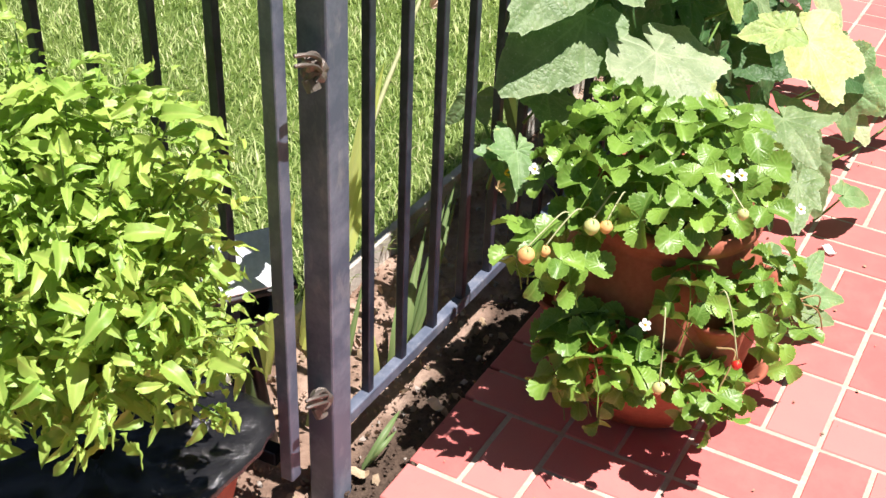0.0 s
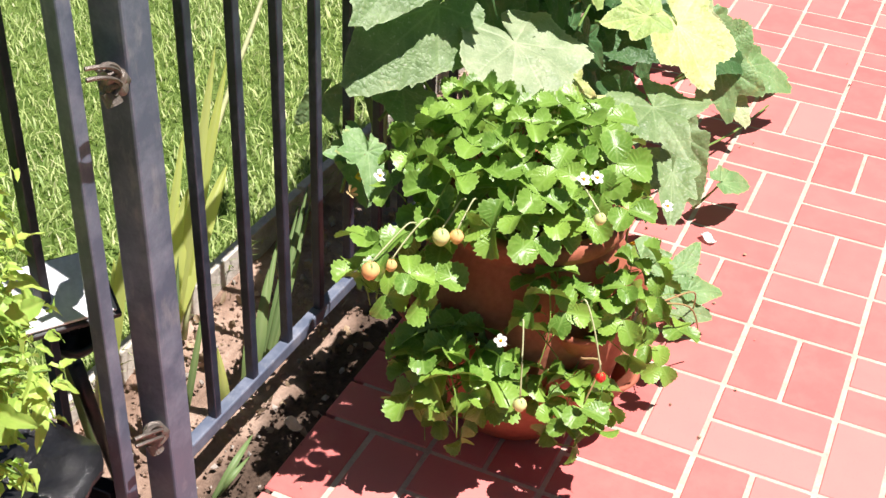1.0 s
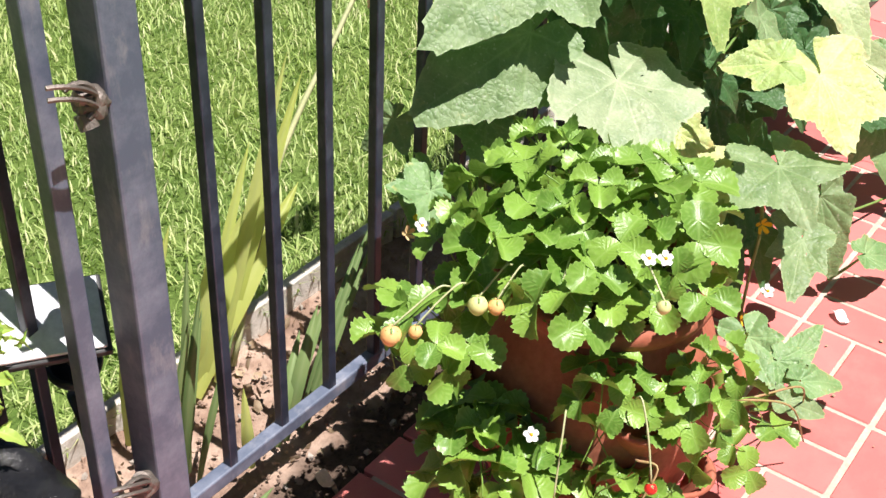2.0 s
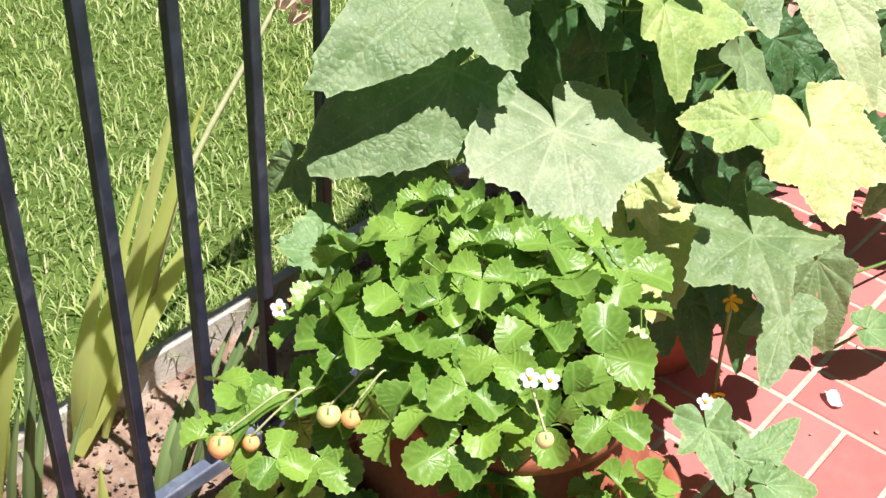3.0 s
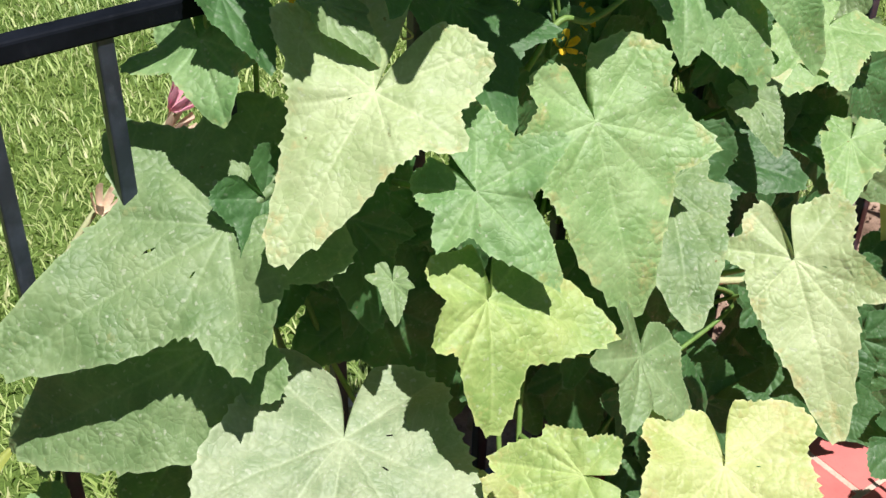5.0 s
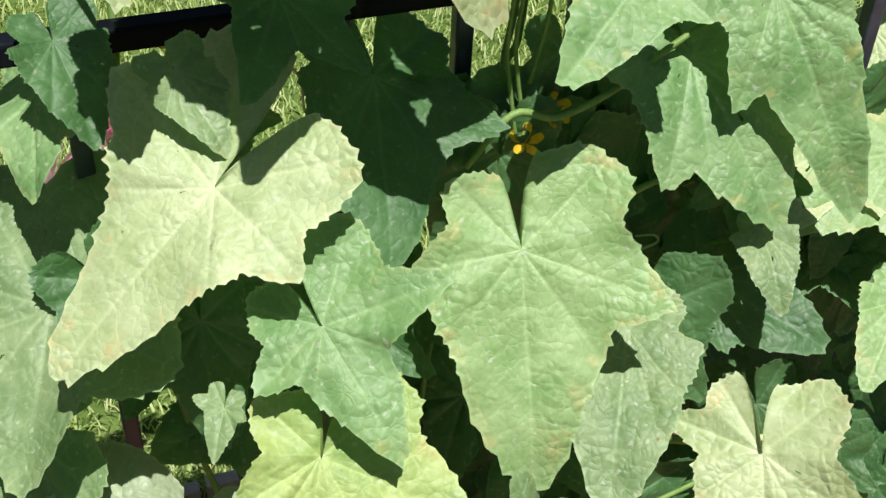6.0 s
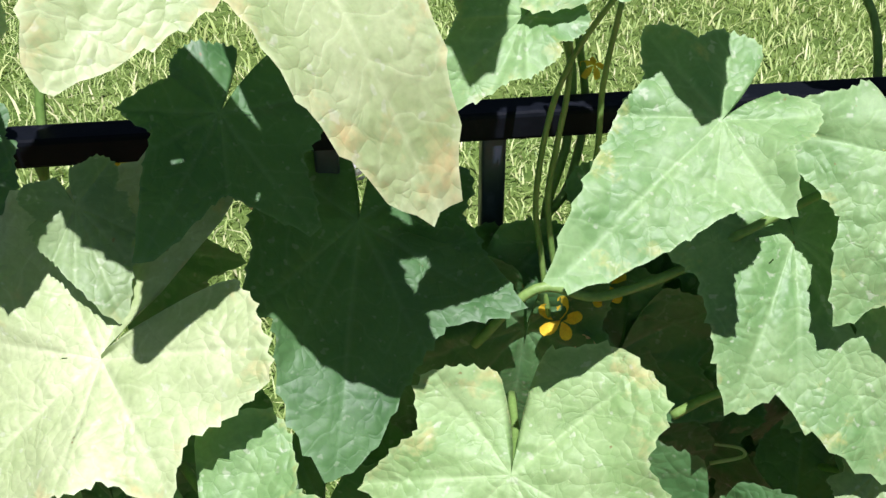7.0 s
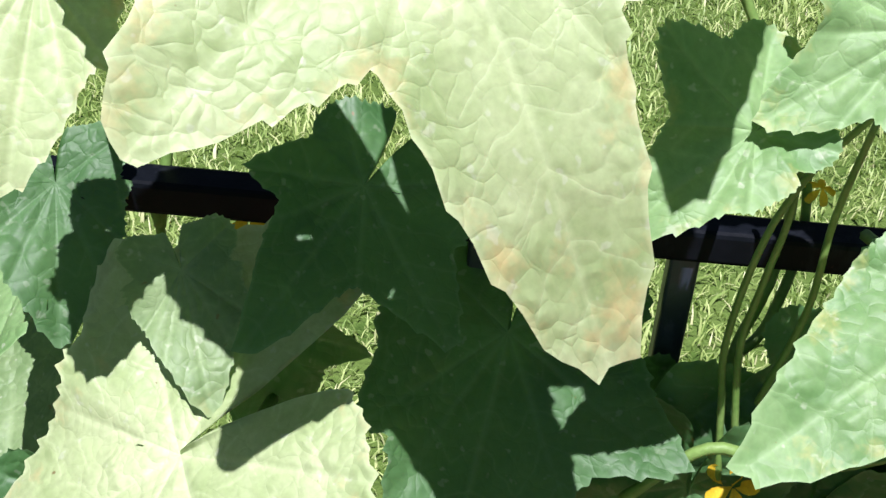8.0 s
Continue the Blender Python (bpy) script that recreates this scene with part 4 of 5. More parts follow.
cucumber_leaf((0.857, -0.100, 1.132), (0.852, -0.154, 1.058), (0.216, -0.794, 0.568), (-0.023, 0.047), (0.027, 0.046), "pale", notch=.8, curl=0.2)
cucumber_leaf((1.207, -0.099, 1.132), (1.152, -0.125, 1.104), (-0.011, -0.715, 0.699), (-0.028, 0.036), (0.042, 0.026), "fresh", notch=.85, curl=0.12)
cucumber_leaf((0.795, -0.011, 0.922), (0.778, -0.095, 0.875), (-0.619, -0.282, 0.733), (-0.052, 0.054), (0.076, 0.002), "fresh", notch=.75, curl=0.12)
cucumber_leaf((0.931, -0.087, 0.607), (0.951, -0.138, 0.493), (-0.364, -0.902, 0.231), (-0.077, 0.101), (0.115, 0.033), "shade_dark")
cucumber_leaf((1.641, -0.100, 0.573), (1.715, -0.186, 0.509), (-0.443, -0.829, 0.342), (-0.060, 0.094), (0.036, 0.046), "dusty")
cucumber_leaf((1.132, -0.469, 0.208), (1.020, -0.505, 0.149), (-0.232, -0.351, 0.907), (-0.030, 0.075), (0.020, 0.086), "dusty")
cucumber_leaf((1.658, -0.417, 0.230), (1.637, -0.476, 0.085), (-0.666, -0.652, 0.361), (-0.083, 0.127), (0.050, 0.119), "fresh")
cucumber_leaf((1.670, -0.034, 0.551), (1.570, 0.017, 0.501), (-0.664, -0.442, 0.604), (-0.055, 0.072), (0.026, 0.062), "shade_dark")
cucumber_leaf((1.679, -0.075, 0.722), (1.623, -0.040, 0.646), (-0.864, -0.385, 0.323), (-0.030, 0.052), (0.061, 0.066), "dusty")
cucumber_leaf((1.540, -0.068, 0.766), (1.446, -0.143, 0.733), (-0.177, -0.449, 0.876), (-0.063, 0.078), (0.025, 0.037), "pale")
cucumber_leaf((1.632, 0.027, 0.825), (1.625, -0.027, 0.773), (-0.448, -0.642, 0.622), (-0.033, 0.053), (0.034, 0.018), "pale")
cucumber_leaf((1.292, -0.146, 0.672), (1.259, -0.201, 0.474), (-0.520, -0.813, 0.263), (-0.024, 0.109), (0.029, 0.127), "shade_dark")
cucumber_leaf((0.585, 0.043, 0.498), (0.560, 0.084, 0.442), (-0.821, -0.379, 0.427), (-0.055, 0.019), (0.024, -0.024), "dusty")
cucumber_leaf((0.558, -0.044, 0.444), (0.468, -0.074, 0.456), (0.297, -0.504, 0.811), (-0.049, 0.047), (0.031, 0.038), "fresh")
cucumber_leaf((0.516, -0.083, 0.453), (0.461, -0.121, 0.405), (-0.300, -0.479, 0.825), (-0.035, -0.014), (0.063, 0.011), "fresh")
cucumber_leaf((0.867, -0.057, 0.687), (0.815, -0.089, 0.625), (-0.386, -0.779, 0.494), (-0.063, 0.034), (0.033, 0.042), "shade_dark")
cucumber_leaf((1.442, -0.019, 0.557), (1.607, -0.062, 0.433), (0.078, -0.819, 0.568), (-0.057, 0.119), (0.062, 0.057), "shade_dark")
cucumber_leaf((1.653, 0.027, 0.539), (1.606, -0.010, 0.465), (-0.531, -0.659, 0.533), (-0.066, 0.038), (0.029, 0.039), "shade_dark")
cucumber_leaf((1.519, -0.178, 0.290), (1.564, -0.380, 0.280), (-0.486, -0.466, 0.739), (-0.066, 0.080), (0.062, 0.081), "shade_dark")
cucumber_leaf((0.945, -0.278, 0.438), (0.943, -0.317, 0.381), (-0.417, -0.726, 0.546), (-0.033, 0.065), (0.033, 0.037), "yellow")
cucumber_leaf((1.571, 0.093, 0.891), (1.664, 0.114, 0.835), (0.303, -0.826, 0.476), (-0.020, 0.014), (0.024, 0.052), "fresh")
cucumber_leaf((1.291, -0.438, 0.210), (1.274, -0.502, 0.063), (-0.700, -0.650, 0.300), (-0.045, 0.048), (0.045, 0.048), "dusty")
cucumber_leaf((1.564, -0.385, 0.288), (1.706, -0.476, 0.207), (-0.350, -0.700, 0.600), (-0.060, 0.054), (0.060, 0.054), "shade_dark")
cucumber_leaf((1.761, -0.475, 0.186), (1.868, -0.573, 0.095), (-0.300, -0.600, 0.750), (-0.070, 0.050), (0.070, 0.050), "fresh")
cucumber_leaf((1.722, -0.396, 0.185), (1.654, -0.516, 0.089), (-0.600, -0.500, 0.600), (-0.070, 0.050), (0.070, 0.050), "pale")
cucumber_leaf((1.856, -0.194, 0.248), (1.850, -0.394, 0.222), (-0.600, -0.500, 0.600), (-0.070, 0.044), (0.070, 0.044), "pale")
cucumber_leaf((2.036, -0.301, 0.159), (2.108, -0.420, 0.080), (-0.500, -0.500, 0.700), (-0.060, 0.048), (0.060, 0.048), "fresh")
cucumber_leaf((0.914, -0.540, 0.104), (0.939, -0.614, 0.060), (-0.400, -0.400, 0.800), (-0.045, 0.028), (0.045, 0.028), "fresh")
cucumber_leaf((0.899, -0.485, 0.139), (0.851, -0.560, 0.096), (-0.500, -0.400, 0.800), (-0.055, 0.030), (0.055, 0.030), "fresh")
cucumber_leaf((0.913, -0.585, 0.084), (0.989, -0.637, 0.052), (-0.200, -0.350, 0.900), (-0.030, 0.024), (0.030, 0.024), "fresh", root=(0.896, -0.534, 0.032))
cucumber_leaf((0.943, -0.560, 0.105), (1.020, -0.569, 0.129), (-0.300, -0.300, 0.900), (-0.026, 0.024), (0.026, 0.024), "fresh", root=(0.924, -0.509, 0.030))
cucumber_leaf((0.867, -0.585, 0.071), (0.906, -0.644, 0.043), (-0.400, -0.200, 0.900), (-0.028, 0.024), (0.028, 0.024), "dusty", root=(0.855, -0.533, 0.029))
cucumber_leaf((1.319, -0.542, 0.105), (1.423, -0.588, 0.059), (-0.300, -0.400, 0.860), (-0.040, 0.024), (0.040, 0.024), "fresh", root=(1.301, -0.491, 0.030))
cucumber_leaf((1.980, -0.471, 0.062), (2.084, -0.529, 0.031), (-0.300, -0.400, 0.860), (-0.045, 0.024), (0.045, 0.024), "fresh", root=(1.952, -0.421, 0.011))


# unseen top leaves of the vine, above the rail, added to cast shade
for x, y, z, w, turn in ((1.12, -0.09, 1.32, 0.07, 0.1), (1.25, -0.05, 1.22, 0.07, 0.2), (1.46, -0.05, 1.19, 0.09, -0.2)):
    cucumber_leaf((x, y, z), (x + 0.05 * turn, y - 0.12, z - 0.03), (0.1 * turn, -0.25, 0.95), (-w, 0.03), (w, 0.03), "fresh", root=(x + 0.02, -0.02, z - 0.14))

# filler leaves deep in the tangle, against the fence, shade put into their colour
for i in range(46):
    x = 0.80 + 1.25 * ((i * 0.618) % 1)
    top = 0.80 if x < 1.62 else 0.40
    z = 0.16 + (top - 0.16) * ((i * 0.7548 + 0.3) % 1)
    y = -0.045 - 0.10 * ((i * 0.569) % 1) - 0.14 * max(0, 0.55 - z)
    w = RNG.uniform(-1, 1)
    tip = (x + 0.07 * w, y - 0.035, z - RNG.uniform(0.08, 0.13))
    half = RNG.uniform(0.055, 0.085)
    cucumber_leaf((x, y, z), tip, (-0.35 + 0.4 * w, -0.75, 0.5), (-half, 0.03), (half, 0.03), "shade_dark")

# low filler leaves over soil and brick gaps, in the shade colour
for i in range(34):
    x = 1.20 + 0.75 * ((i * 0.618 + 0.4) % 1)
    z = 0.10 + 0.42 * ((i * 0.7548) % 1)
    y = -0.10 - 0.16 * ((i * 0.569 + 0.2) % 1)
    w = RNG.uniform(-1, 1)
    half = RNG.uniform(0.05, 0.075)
    cucumber_leaf((x, y, z), (x + 0.05 * w, y - 0.03, z - RNG.uniform(0.07, 0.10)), (-0.4 + 0.3 * w, -0.8, 0.4), (-half, 0.02), (half, 0.02), "shade_dark")

# filler leaves added over the flower pot to shade it, shade-coloured themselves
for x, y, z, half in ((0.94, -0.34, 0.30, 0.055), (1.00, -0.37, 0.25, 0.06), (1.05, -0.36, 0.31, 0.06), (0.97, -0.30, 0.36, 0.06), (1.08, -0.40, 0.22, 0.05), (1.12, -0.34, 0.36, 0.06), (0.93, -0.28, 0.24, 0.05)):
    cucumber_leaf((x, y, z), (x - 0.03, y - 0.05, z - 0.09), (-0.4, -0.65, 0.62), (-half, 0.02), (half, 0.02), "shade_dark", root=(1.08, -0.25, 0.22))

# upright fillers hiding lit soil low on the fence, tinted as shade
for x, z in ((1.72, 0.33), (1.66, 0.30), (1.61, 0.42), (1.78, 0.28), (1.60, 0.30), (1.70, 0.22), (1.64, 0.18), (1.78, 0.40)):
    cucumber_leaf((x, -0.035, z + 0.04), (x + 0.01, -0.045, z - 0.07), (-0.1, -0.97, 0.1), (-0.065, 0.02), (0.065, 0.02), "shade_dark", root=(x + 0.02, -0.018, z))

# filler leaves hanging on the fence bars, turned from the sun, shade in their colour
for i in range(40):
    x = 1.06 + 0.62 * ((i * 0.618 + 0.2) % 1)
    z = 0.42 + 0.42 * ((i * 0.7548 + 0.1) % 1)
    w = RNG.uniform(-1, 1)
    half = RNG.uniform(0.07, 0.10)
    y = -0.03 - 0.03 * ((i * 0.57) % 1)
    cucumber_leaf((x, y, z), (x + 0.05 * w, y - 0.006, z - RNG.uniform(0.11, 0.15)), (0.25 * w, -0.96, 0.1), (-half, 0.03), (half, 0.03), "shade_dark")

# fillers closing gaps near the rail, shade painted into their green
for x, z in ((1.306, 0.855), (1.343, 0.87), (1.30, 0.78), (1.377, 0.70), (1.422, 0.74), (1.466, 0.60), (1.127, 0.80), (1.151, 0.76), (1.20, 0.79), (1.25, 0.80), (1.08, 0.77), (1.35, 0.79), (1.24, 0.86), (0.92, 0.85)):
    cucumber_leaf((x, -0.026, z + 0.035), (x + 0.01, -0.034, z - 0.07), (0.1, -0.97, 0.1), (-0.06, 0.02), (0.06, 0.02), "shade_dark", root=(x + 0.02, -0.018, z))

STEMS = (
    ((1.022, -0.246, 0.254), (1.054, -0.160, 0.428), (1.123, -0.052, 0.644), (1.184, -0.017, 0.821), (1.194, -0.037, 0.828)),
    ((1.194, -0.037, 0.828), (1.189, -0.015, 0.882), (1.205, 0.004, 0.935), (1.202, 0.023, 1.004), (1.146, 0.043, 1.109), (1.108, 0.038, 1.152)),
    ((0.857, 0.000, 0.928), (0.875, 0.030, 1.024), (0.959, 0.034, 1.111), (1.030, 0.040, 1.137)),
    ((1.421, -0.007, 0.905), (1.424, 0.049, 0.990), (1.375, 0.065, 1.033)),
    ((1.189, -0.015, 0.882), (1.206, -0.004, 0.899), (1.218, 0.015, 0.948), (1.211, 0.024, 1.003)),
    ((1.201, -0.047, 0.823), (1.225, -0.045, 0.822), (1.309, -0.029, 0.847), (1.378, -0.022, 0.886), (1.421, -0.007, 0.905)),
    ((1.051, -0.212, 0.331), (1.202, -0.045, 0.638), (1.322, -0.011, 0.689), (1.405, -0.002, 0.708), (1.504, 0.031, 0.734)),
    ((1.103, -0.242, 0.282), (1.447, -0.050, 0.371), (1.595, -0.001, 0.507), (1.535, -0.007, 0.702), (1.490, -0.001, 0.784), (1.443, 0.005, 0.837)),
    ((0.982, -0.238, 0.255), (0.878, -0.091, 0.536), (0.856, -0.003, 0.772), (0.857, 0.000, 0.928), (0.841, -0.011, 0.958)),
    ((0.972, -0.269, 0.265), (0.797, -0.128, 0.389), (0.711, -0.032, 0.593), (0.739, 0.002, 0.784)),
    ((1.052, -0.245, 0.264), (1.240, -0.183, 0.373), (1.452, -0.154, 0.412), (1.362, -0.166, 0.500), (1.347, -0.157, 0.540)),
    ((1.052, -0.266, 0.245), (1.325, -0.404, 0.121), (1.659, -0.475, 0.038), (1.927, -0.521, 0.013)),
)
for pts in STEMS:
    if pts[0][2] < 0.36 and pts[0][0] < 1.15:
        pts = ((1.09 + 0.2 * (pts[1][0] - 1.09), -0.245, 0.165),) + pts
    stem("stem", [Vector(p) - VINE for p in pts], 0.0036, 0.0026, STEM, vine)
stem("stem", [Vector(p) - VINE for p in ((1.304, -0.163, 0.529), (1.345, -0.168, 0.510), (1.447, -0.186, 0.480), (1.500, -0.201, 0.491))], 0.0055, 0.0045, STEM_PALE, vine, "pale thick stem")
stem("stem", [Vector(p) - VINE for p in ((0.981, -0.431, 0.344), (0.997, -0.434, 0.283), (1.050, -0.416, 0.151), (1.094, -0.403, 0.017))], 0.0035, 0.003, STEM, vine)
for pts in (((1.186, -0.060, 0.830), (1.180, -0.052, 0.880), (1.175, -0.050, 0.922), (1.180, -0.050, 0.983), (1.193, -0.050, 1.028), (1.215, -0.060, 1.075)),
            ((1.192, -0.056, 0.850), (1.183, -0.050, 0.919), (1.187, -0.048, 0.965), (1.192, -0.046, 1.012), (1.188, -0.040, 1.070)),
            ((1.200, -0.048, 0.880), (1.213, -0.046, 0.946), (1.214, -0.044, 1.004), (1.222, -0.040, 1.060))):
    stem("stem", [Vector(p) - VINE for p in pts], 0.0022, 0.0018, STEM, vine)
for pts in (((1.133, -0.075, 0.822), (1.174, -0.075, 0.869), (1.216, -0.075, 0.858), (1.268, -0.075, 0.876), (1.302, -0.075, 0.901), (1.333, -0.075, 0.920), (1.360, -0.075, 0.936)),
            ((1.271, -0.100, 0.764), (1.297, -0.100, 0.781), (1.328, -0.100, 0.789))):
    stem("stem", [Vector(p) - VINE for p in pts], 0.0036, 0.0030, STEM, vine)
TENDRILS = (
    ((1.222, -0.036, 0.798), (1.239, -0.048, 0.749), (1.271, -0.048, 0.716), (1.297, -0.046, 0.702), (1.295, -0.046, 0.708)),
    ((0.980, -0.041, 0.943), (0.988, -0.039, 0.929), (0.998, -0.037, 0.911), (1.001, -0.035, 0.879), (1.008, -0.045, 0.883), (1.002, -0.036, 0.892)),
    ((1.316, -0.077, 0.682), (1.337, -0.085, 0.696), (1.333, -0.085, 0.706), (1.317, -0.076, 0.702)),
    ((1.765, -0.376, 0.283), (1.786, -0.405, 0.184), (1.767, -0.424, 0.085), (1.813, -0.433, 0.014)),
    ((1.792, -0.283, 0.275), (1.829, -0.394, 0.203), (1.853, -0.413, 0.103), (1.822, -0.443, 0.034)),
)
for pts in TENDRILS:
    stem("tendril", [Vector(p) - VINE for p in pts], 0.0016, 0.001, STEM_PALE, vine)
BLOOMS = (((1.195, -0.062, 0.827), 0.020, YELLOW), ((1.222, -0.049, 0.847), 0.021, YELLOW), ((1.216, -0.067, 0.812), 0.012, WITHERED),
          ((1.223, 0.021, 0.979), 0.011, YELLOW), ((0.904, 0.020, 0.926), 0.019, YELLOW), ((0.915, 0.016, 0.900), 0.018, WITHERED), ((1.505, -0.016, 0.747), 0.018, YELLOW),
          ((1.492, -0.022, 0.784), 0.016, WITHERED), ((0.927, 0.011, 0.940), 0.018, YELLOW), ((1.214, -0.016, 0.804), 0.016, YELLOW), ((1.467, -0.053, 0.700), 0.016, WITHERED),
          ((0.985, -0.437, 0.303), 0.019, YELLOW), ((1.049, -0.419, 0.058), 0.020, YELLOW), ((0.901, -0.612, 0.047), 0.016, YELLOW), ((0.914, -0.585, 0.074), 0.013, WITHERED),
          ((0.474, -0.072, 0.390), 0.015, WITHERED), ((0.482, -0.078, 0.420), 0.012, YELLOW), ((1.804, -0.374, 0.185), 0.018, YELLOW))
for k, (at, r, m) in enumerate(BLOOMS):
    petal_flower("flower", at, (-0.3 + 0.5 * math.sin(k * 2.1), -0.7, 0.4 + 0.4 * math.cos(k * 1.3)), 0.8 * r, 5, m, vine, 0.85, 0.42)


def build_vine_pot():
    pot = thing("flower_pot", (1.14, -0.225, 0), "plain terracotta pot in the shade under the vine", "pot")
    prof = [(0.10, 0.0), (0.105, 0.004), (0.140, 0.145), (0.154, 0.148), (0.157, 0.19), (0.152, 0.195), (0.140, 0.19), (0.134, 0.16)]
    v, f = lathe(prof, 44)
    f.append(tuple((len(prof) - 1) * 44 + k for k in range(44)))
    part("body", mesh_of("body", v, f, TERRACOTTA), TERRACOTTA, pot)
    v, f = lathe([(0.133, 0), (0.08, 0.012), (0.02, 0.016)], 30)
    part("potting_soil", mesh_of("potting_soil", v, f, SOIL), SOIL, pot).location = (0, 0, 0.162)


build_vine_pot()


# ---- gladioli behind the fence ----
def sword(base, tip, width, material, parent, bend=0.03):
    base, tip = Vector(base), Vector(tip)
    d = tip - base
    side = d.cross(Vector((0.5, 0.5, -0.9))).normalized()
    out = d.cross(side).normalized()
    verts, faces, uv, vein, rim = [], [], [], [], []
    rows = 14
    for i in range(rows):
        u = i / (rows - 1)
        half = 0.40 * width * (0.45 + 1.1 * u if u < 0.5 else 1) * max(0.0, 1 - u ** 2.6) ** 0.75
        c = base + d * u + out * bend * math.sin(math.pi * u) + Vector((0, 0, -0.35 * bend * u * u))
        for k in range(5):
            s = (k - 2) / 2
            verts.append(c + side * half * s + out * 0.10 * width * (1 - abs(s)) - parent.location)
            uv.append((half * s, u * d.length))
            vein.append(1 - abs(s) if k == 2 else 0.3 * (k % 2))
            rim.append(abs(s) * 0.9)
    for i in range(rows - 1):
        for k in range(4):
            a = i * 5 + k
            faces.append((a, a + 1, a + 6, a + 5))
    part("blade", mesh_of("blade", verts, faces, material, True, uv, vein=vein, rim=rim), material, parent)


def glad(base, label, blades, stalk=None, blossoms=()):
    plant = thing("gladiolus", base, label, "plant", "gladioli")
    for b, t, w, m in blades:
        sword(b, t, w, m, plant)
    if stalk:
        stem("stalk", [Vector(p) - plant.location for p in stalk], 0.006, 0.003, STEM_PALE, plant)
    for at, r, m in blossoms:
        petal_flower("blossom", at, (0.35 + 0.2 * math.sin(90 * at[0]), -0.35, 0.75), r, 6, m, plant, 1.7, 0.5)
    return plant


glad((0.36, 0.25, 0), "gladiolus with pale green sword leaves and pink buds behind the fence", (
    ((0.310, 0.25, 0.0), (0.468, 0.26, 0.315), 0.062, SWORD_LEAF), ((0.300, 0.24, 0.0), (0.604, 0.27, 0.290), 0.058, SWORD_LEAF), ((0.315, 0.26, 0.0), (0.405, 0.26, 0.315), 0.042, SWORD_LEAF),
    ((0.350, 0.24, 0.0), (0.566, 0.25, 0.565), 0.032, SWORD_LEAF), ((0.360, 0.25, 0.0), (0.612, 0.26, 0.512), 0.036, SWORD_LEAF), ((0.340, 0.27, 0.0), (0.520, 0.30, 0.400), 0.030, SWORD_LEAF)),
    ((0.40, 0.25, 0.0), (0.535, 0.26, 0.33), (0.70, 0.26, 0.535), (0.77, 0.26, 0.61), (0.865, 0.26, 0.69)),
    (((0.752, 0.250, 0.590), 0.020, BUD), ((0.770, 0.250, 0.560), 0.018, BUD), ((0.787, 0.245, 0.640), 0.030, PALE_PINK), ((0.797, 0.250, 0.585), 0.022, PALE_PINK), ((0.830, 0.250, 0.618), 0.022, PALE_PINK),
     ((0.815, 0.255, 0.640), 0.020, BUD), ((0.850, 0.255, 0.668), 0.020, BUD), ((0.856, 0.252, 0.700), 0.022, PINK)))
glad((0.17, 0.16, 0), "gladiolus clump with green sword leaves beside the gate post", (
    ((0.170, 0.250, 0.0), (0.282, 0.240, 0.380), 0.036, SWORD_LEAF), ((0.200, 0.260, 0.0), (0.240, 0.250, 0.300), 0.032, SWORD_LEAF), ((0.150, 0.24, 0.0), (0.205, 0.25, 0.345), 0.028, SWORD_LEAF),
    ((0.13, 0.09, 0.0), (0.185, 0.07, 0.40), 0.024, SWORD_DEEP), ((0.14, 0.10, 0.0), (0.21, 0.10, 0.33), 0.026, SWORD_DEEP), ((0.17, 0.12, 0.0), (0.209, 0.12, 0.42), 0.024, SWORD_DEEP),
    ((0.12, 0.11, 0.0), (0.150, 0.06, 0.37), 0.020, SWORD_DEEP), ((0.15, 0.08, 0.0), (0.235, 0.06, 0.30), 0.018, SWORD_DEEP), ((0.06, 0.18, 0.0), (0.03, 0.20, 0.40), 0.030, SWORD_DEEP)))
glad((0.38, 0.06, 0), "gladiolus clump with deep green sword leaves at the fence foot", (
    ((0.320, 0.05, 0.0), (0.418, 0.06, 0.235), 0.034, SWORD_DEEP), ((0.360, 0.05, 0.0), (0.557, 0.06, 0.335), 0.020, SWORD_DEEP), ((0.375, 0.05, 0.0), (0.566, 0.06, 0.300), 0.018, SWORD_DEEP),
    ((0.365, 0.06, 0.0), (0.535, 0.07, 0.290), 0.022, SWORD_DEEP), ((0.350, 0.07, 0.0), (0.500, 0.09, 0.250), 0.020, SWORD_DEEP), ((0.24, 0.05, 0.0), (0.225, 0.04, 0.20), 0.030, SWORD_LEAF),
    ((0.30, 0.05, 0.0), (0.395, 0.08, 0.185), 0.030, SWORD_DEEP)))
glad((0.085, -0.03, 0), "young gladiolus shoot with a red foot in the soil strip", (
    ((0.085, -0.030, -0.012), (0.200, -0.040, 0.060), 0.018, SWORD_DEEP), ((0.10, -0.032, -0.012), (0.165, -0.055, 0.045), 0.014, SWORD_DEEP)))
glad((1.00, 0.14, 0), "gladiolus with red and white blossoms behind the vine", (
    ((1.00, 0.15, 0.0), (1.06, 0.22, 0.45), 0.036, SWORD_LEAF), ((1.01, 0.13, 0.0), (0.93, 0.18, 0.42), 0.032, SWORD_DEEP)),
    ((1.0, 0.14, 0.0), (1.01, 0.13, 0.5), (1.048, 0.10, 0.84)), (((1.040, 0.085, 0.868), 0.015, RED_PETAL), ((1.052, 0.09, 0.850), 0.012, WHITE)))
